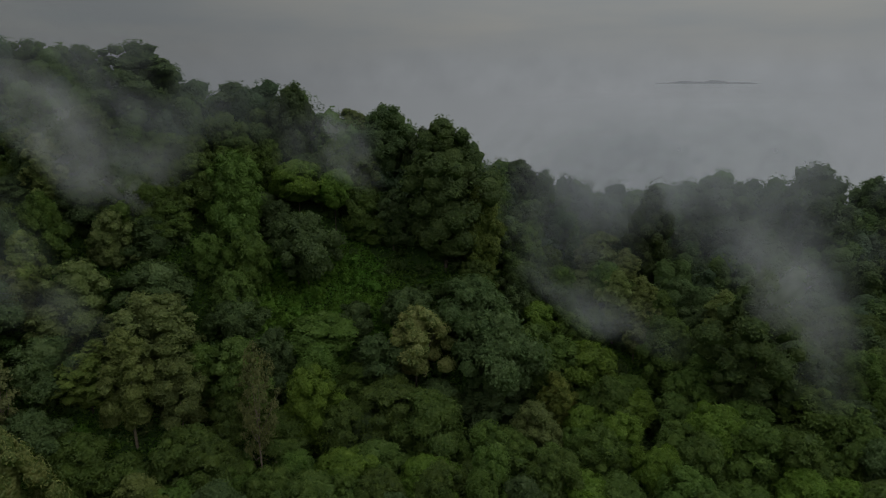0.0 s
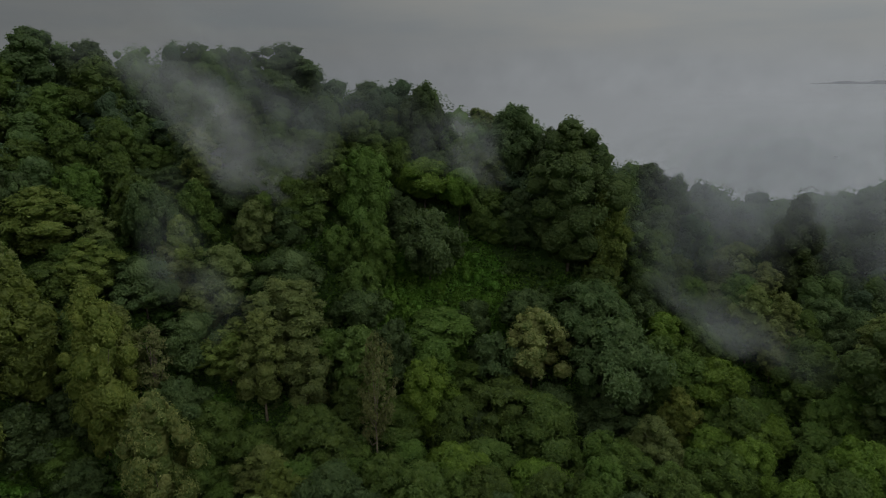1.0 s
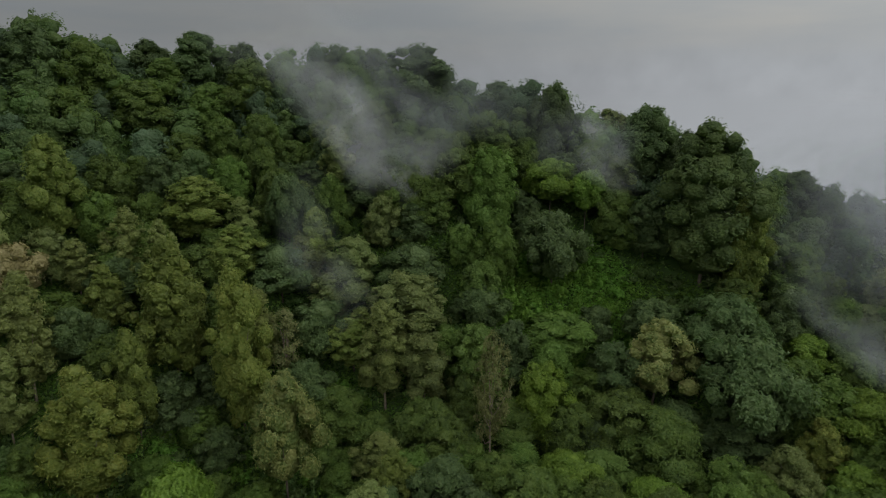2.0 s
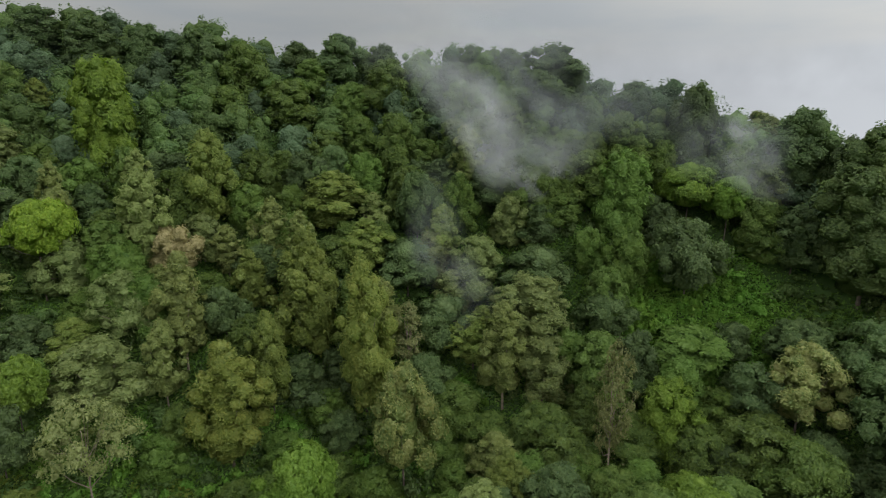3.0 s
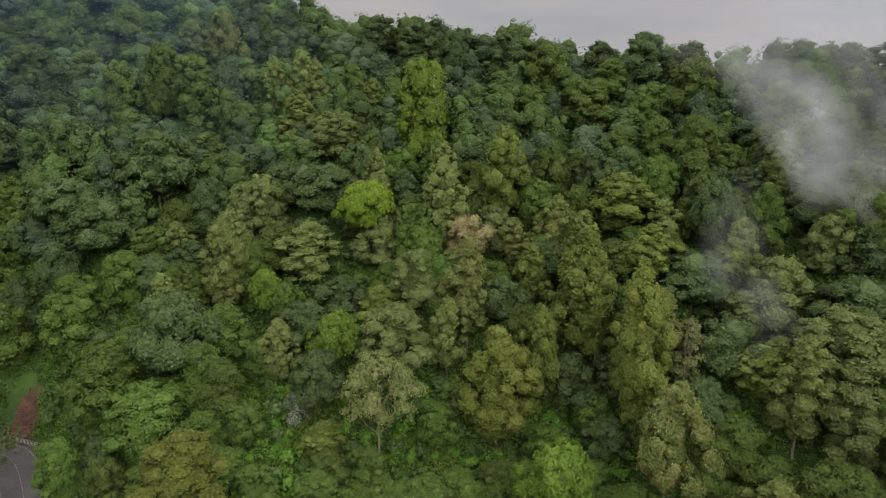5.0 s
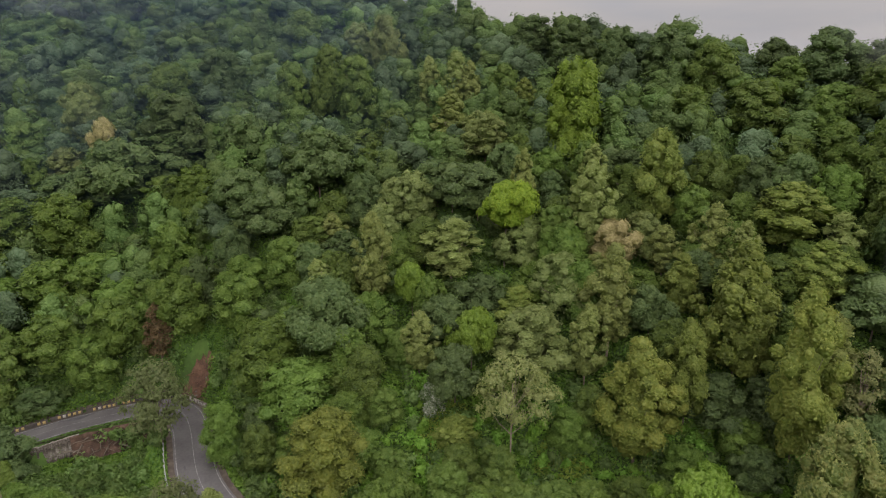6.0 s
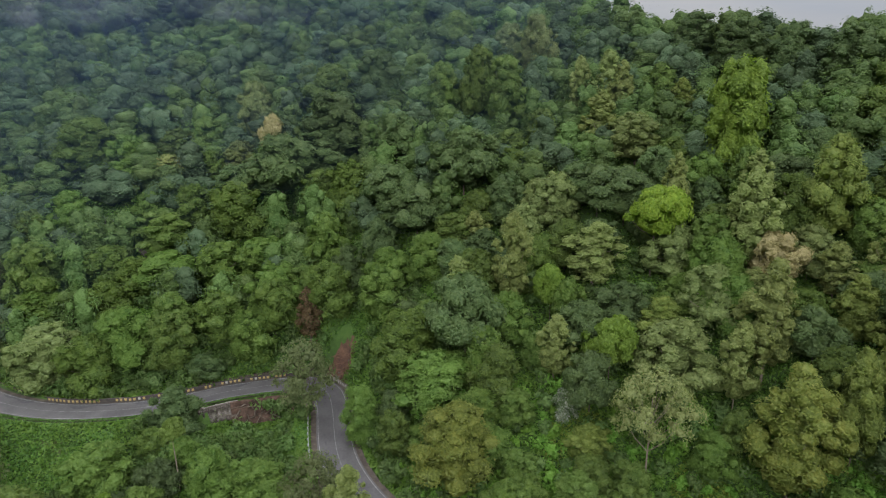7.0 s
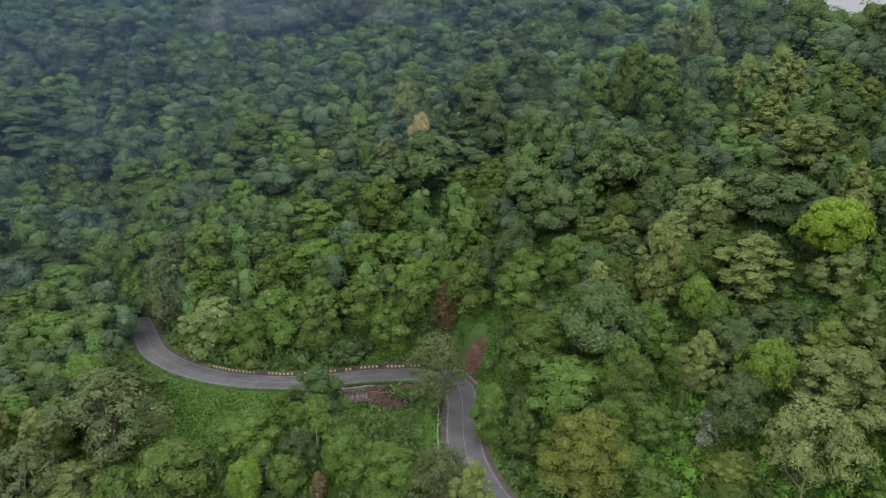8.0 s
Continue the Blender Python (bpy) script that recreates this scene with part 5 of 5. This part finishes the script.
def mist_veil(az, r, z, wide, high, mat, tilt=0.0, lean=0.0, label="pale drifting wisp of mist over the treetops"):
    """A billowing sheet of mist, wide and high in metres, hanging across the slope."""
    nx, nz = 14, 10
    v, f, uv = [], [], []
    for j in range(nz):
        for i in range(nx):
            u, w = i / (nx - 1) * 2 - 1, j / (nz - 1) * 2 - 1
            billow = 2.5 * math.sin(2.3 * u + w + az) + 1.5 * math.sin(3.7 * w - u)
            v.append((u * wide / 2 + math.sin(tilt) * w * high / 2, billow + lean * w * high / 2, math.cos(tilt) * w * high / 2))
            uv.append((u, w))
    for j in range(nz - 1):
        for i in range(nx - 1):
            f.append((j * nx + i, j * nx + i + 1, (j + 1) * nx + i + 1, (j + 1) * nx + i))
    me = mesh_from("mist", v, f, mat, True)
    layer = me.uv_layers.new(name="spread")
    for loop in me.loops:
        layer.data[loop.index].uv = uv[loop.vertex_index]
    ob = new("mist", me)
    a = math.radians(az)
    ob.matrix_basis = pose(1.8 - r * math.sin(a), 4.1 + r * math.cos(a), z, 0, 0, az)
    return tagged(ob, label, "mist", kind="stuff")


def sea_of_cloud(name, r, low, high, fade, col):
    """Far cloud behind the ridge: a plain backdrop round the horizon."""
    m, n, l = material(name)
    n.clear()
    uv = n.new("ShaderNodeUVMap")
    uv.uv_map = "spread"
    sep = n.new("ShaderNodeSeparateXYZ")
    l.new(uv.outputs[0], sep.inputs[0])
    rim = n.new("ShaderNodeMapRange")
    rim.interpolation_type = "SMOOTHSTEP"
    rim.inputs["From Min"].default_value, rim.inputs["From Max"].default_value = 1.0, fade
    l.new(sep.outputs[1], rim.inputs["Value"])
    em, tr, mx, o = n.new("ShaderNodeEmission"), n.new("ShaderNodeBsdfTransparent"), n.new("ShaderNodeMixShader"), n.new("ShaderNodeOutputMaterial")
    r_ = ramp(n, [(0.3, tuple(c * 0.93 for c in col)), (0.7, tuple(c * 1.05 for c in col))])
    l.new(noise_of(n, l, 0.004, 3.0), r_.inputs[0])
    l.new(r_.outputs[0], em.inputs[0])
    geo, dot, glow = n.new("ShaderNodeNewGeometry"), n.new("ShaderNodeVectorMath"), n.new("ShaderNodeMapRange")
    dot.operation, glow.interpolation_type = "DOT_PRODUCT", "SMOOTHSTEP"
    dot.inputs[1].default_value = (math.sin(radians(46)) / r, math.cos(radians(46)) / r, 0.0)
    glow.inputs["From Min"].default_value, glow.inputs["From Max"].default_value = 0.15, 0.95
    glow.inputs["To Min"].default_value, glow.inputs["To Max"].default_value = 1.25, 2.1
    l.new(geo.outputs["Position"], dot.inputs[0])
    l.new(dot.outputs["Value"], glow.inputs["Value"])
    l.new(glow.outputs[0], em.inputs[1])
    l.new(rim.outputs[0], mx.inputs[0])
    l.new(tr.outputs[0], mx.inputs[1])
    l.new(em.outputs[0], mx.inputs[2])
    l.new(mx.outputs[0], o.inputs[0])
    v, f, uv_ = [], [], []
    n_ = 96
    for j, z in enumerate((low, high)):
        for i in range(n_):
            a = 2 * math.pi * i / n_
            v.append((r * math.cos(a), r * math.sin(a), z))
            uv_.append((0, j))
    for i in range(n_):
        f.append((i, (i + 1) % n_, n_ + (i + 1) % n_, n_ + i))
    me = mesh_from(name, v, f, m)
    layer = me.uv_layers.new(name="spread")
    for loop in me.loops:
        layer.data[loop.index].uv = uv_[loop.vertex_index]
    ob = new("backdrop", me)
    ob.visible_shadow = False
    return tagged(ob, "grey sea of cloud filling the valleys to the horizon", "cloud", kind="structure")


CLOUD = (0.438, 0.444, 0.482)
sea_of_cloud("cloud_near", 900, -160, 58, 0.905, CLOUD)
sea_of_cloud("cloud_far", 4300, -200, 420, 0.42, CLOUD)

def mist_plume(path, r, mat, label="pale drifting wisp of mist over the treetops"):
    """A curling sheet of mist along a path of (bearing, height, half width), r metres out from the middle of the walk."""
    q = np.array(path, float)
    s = np.linspace(0, len(q) - 1, 22)
    az, z, half = (np.interp(s, range(len(q)), q[:, k]) for k in range(3))
    c = np.stack([-r * np.sin(np.radians(az)), r * np.cos(np.radians(az)), z], 1)
    for k in range(3):
        c[1:-1, k] = (c[:-2, k] + 2 * c[1:-1, k] + c[2:, k]) / 4
    n = 9
    v, f, uv = [], [], []
    for i in range(len(c)):
        t = c[min(i + 1, len(c) - 1)] - c[max(i - 1, 0)]
        out = np.array([c[i][0], c[i][1], 0]) / r
        side = np.cross(t, out)
        side /= max(np.linalg.norm(side), 1e-6)
        for j in range(n):
            w = j / (n - 1) * 2 - 1
            roll = 1.6 * math.sin(2.1 * w + 0.6 * i) + 1.1 * math.sin(0.9 * i - 2 * w)
            v.append(c[i] + side * w * half[i] + out * roll)
            uv.append((i / (len(c) - 1) * 2 - 1, w))
    for i in range(len(c) - 1):
        for j in range(n - 1):
            f.append((i * n + j, i * n + j + 1, (i + 1) * n + j + 1, (i + 1) * n + j))
    me = mesh_from("mist", v, f, mat, True)
    layer = me.uv_layers.new(name="spread")
    for loop in me.loops:
        layer.data[loop.index].uv = uv[loop.vertex_index]
    ob = new("mist", me)
    ob.matrix_basis = pose(1.8, 4.1, 0)
    return tagged(ob, label, "mist", kind="stuff")


WISP = mist_material("mist_wisp", 1.0, 0.60, 0.055, 0.38, 1.0, (0.66, 0.68, 0.69))
CURL = mist_material("mist_curl", 5.0, 0.45, 0.085, 0.22, 1.0, (0.66, 0.68, 0.69))
THIN = mist_material("mist_thin", 2.0, 0.22, 0.050, 0.20, 1.0)
FAINT = mist_material("mist_faint", 6.0, 0.15, 0.045, 0.25, 1.0, (0.45, 0.48, 0.52))
BANK = mist_material("mist_bank", 3.0, 0.42, 0.038, 0.20, 1.0)
# the plume that slides off the ridge, turns along the slope and trails a thin tail downhill
mist_plume([(42.5, 80, 4), (38.2, 71, 8), (35.2, 65.9, 8), (32.9, 61, 9), (32.0, 54, 9), (30.8, 47, 6)], 134, WISP)
mist_plume([(40.5, 76, 5), (36.2, 68, 6), (33.4, 62, 6.5), (32.2, 55, 7), (31.8, 45, 6)], 131, CURL)
mist_plume([(35.0, 53, 5), (32.0, 51, 8), (29.0, 51, 8), (26.0, 53.5, 8), (22.5, 60, 7)], 136, WISP)
mist_plume([(33.5, 58, 7), (28.0, 58, 11), (22.0, 62, 9)], 140, THIN)
mist_plume([(36.8, 56, 6), (37.9, 46, 7), (37.4, 36, 7), (34.5, 27, 7), (30.5, 17, 7)], 120, THIN)
mist_plume([(36.0, 38, 5), (34.5, 30, 6), (32.0, 22, 7), (29.0, 16, 6)], 113, THIN)
mist_plume([(44.0, 86, 6), (38.0, 82, 8), (30.0, 78, 8), (22.0, 76, 6)], 152, THIN)
mist_plume([(47.0, 80, 9), (37.0, 74, 12), (25.0, 67, 12), (10.0, 57, 9)], 145, THIN)
# the wisp beside the tall dark trees
mist_plume([(14.0, 67, 4), (12.2, 59.5, 5), (10.0, 52, 6), (7.0, 47, 5)], 134, CURL)
mist_plume([(17.5, 52, 6), (12.5, 57, 9), (7.0, 58, 7)], 138, THIN)
# the bank that pours over the low saddle
mist_veil(-10.3, 165, 45, 86, 46, BANK)
mist_veil(-22.3, 160, 46, 100, 58, BANK)
mist_veil(-20.0, 150, 52, 80, 26, BANK)
mist_veil(-7.0, 142, 50, 44, 22, THIN, 0.2)
mist_veil(-13.0, 156, 44, 56, 30, BANK, 0.1)
mist_plume([(-22.0, 54, 6), (-24.4, 44.7, 9), (-26.7, 38.7, 11), (-29.5, 30.9, 13), (-34.0, 16, 14)], 132, BANK)
mist_plume([(-23.5, 48, 5), (-27.5, 38, 8), (-31.0, 25, 9), (-34.0, 12, 9)], 120, WISP)
mist_plume([(-4.0, 38, 5), (-10.0, 30, 6), (-16.0, 25, 7), (-23.0, 20, 6)], 118, THIN)
mist_plume([(-9.0, 31, 3), (-12.5, 27, 4.5), (-16.0, 26, 4.5), (-18.5, 23, 3.5)], 116, THIN)
mist_plume([(-1.0, 44, 5), (-5.0, 38, 8), (-11.0, 33, 10), (-18.0, 34, 8)], 138, THIN)
# scraps at the head of the far valley
mist_plume([(124.5, 96, 6), (121.0, 94, 10), (117.0, 96, 10), (112.0, 98, 9)], 300, THIN)
mist_plume([(114.0, 98, 5), (109.6, 99, 8), (104.0, 95, 6), (98.0, 96, 6)], 290, FAINT)
mist_plume([(136.5, 76, 4), (133.0, 81, 6), (129.5, 83, 6)], 255, FAINT)


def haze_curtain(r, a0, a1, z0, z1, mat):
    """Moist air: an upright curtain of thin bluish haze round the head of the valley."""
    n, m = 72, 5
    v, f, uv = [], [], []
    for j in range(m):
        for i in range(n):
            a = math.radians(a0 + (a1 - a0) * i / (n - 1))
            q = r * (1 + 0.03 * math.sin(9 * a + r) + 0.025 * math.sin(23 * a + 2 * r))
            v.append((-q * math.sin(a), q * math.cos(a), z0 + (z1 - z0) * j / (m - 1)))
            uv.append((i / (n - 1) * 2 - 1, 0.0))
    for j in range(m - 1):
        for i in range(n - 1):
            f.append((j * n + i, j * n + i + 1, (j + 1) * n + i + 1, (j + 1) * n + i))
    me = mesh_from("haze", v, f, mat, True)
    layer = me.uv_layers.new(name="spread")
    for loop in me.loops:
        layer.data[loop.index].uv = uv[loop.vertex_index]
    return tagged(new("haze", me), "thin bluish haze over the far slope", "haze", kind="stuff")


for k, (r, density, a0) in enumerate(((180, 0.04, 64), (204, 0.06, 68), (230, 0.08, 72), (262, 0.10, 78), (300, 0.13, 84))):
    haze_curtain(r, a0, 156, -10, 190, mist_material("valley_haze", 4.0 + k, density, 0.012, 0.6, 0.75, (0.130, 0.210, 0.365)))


def distant_hill(az, r, wide, high, z):
    bm = bmesh.new()
    n = 40
    rows = []
    for j in range(4):
        row = []
        for i in range(n):
            u = i / (n - 1) * 2 - 1
            top = (1 - u * u) * (0.55 + 0.5 * math.sin(5 * u + 0.6) ** 2 + 0.2 * noise.noise((u * 6, 0, 3))) * high
            k = (0.0, 0.7, 1.0, 0.0)[j]
            row.append(bm.verts.new((u * wide / 2, (-1, -0.5, 0, 1)[j] * wide * 0.2, top * k)))
        rows.append(row)
    for j in range(3):
        for i in range(n - 1):
            bm.faces.new((rows[j][i], rows[j][i + 1], rows[j + 1][i + 1], rows[j + 1][i]))
    ob = new("distant_hill", bm_mesh("distant_hill", bm, FARHILL))
    a = math.radians(az)
    ob.matrix_basis = pose(-r * math.sin(a), r * math.cos(a), z, 0, 0, az)
    return tagged(ob, "hilltop tinted pale blue-grey for haze, rising out of the distant cloud", "hill", kind="structure")


# distance haze is painted into the hills as a pale blue-grey base colour
FARHILL = plain("haze_tinted_hill", [(0.3, (0.20, 0.21, 0.225)), (0.7, (0.23, 0.24, 0.255))], 0.004, 1.0)
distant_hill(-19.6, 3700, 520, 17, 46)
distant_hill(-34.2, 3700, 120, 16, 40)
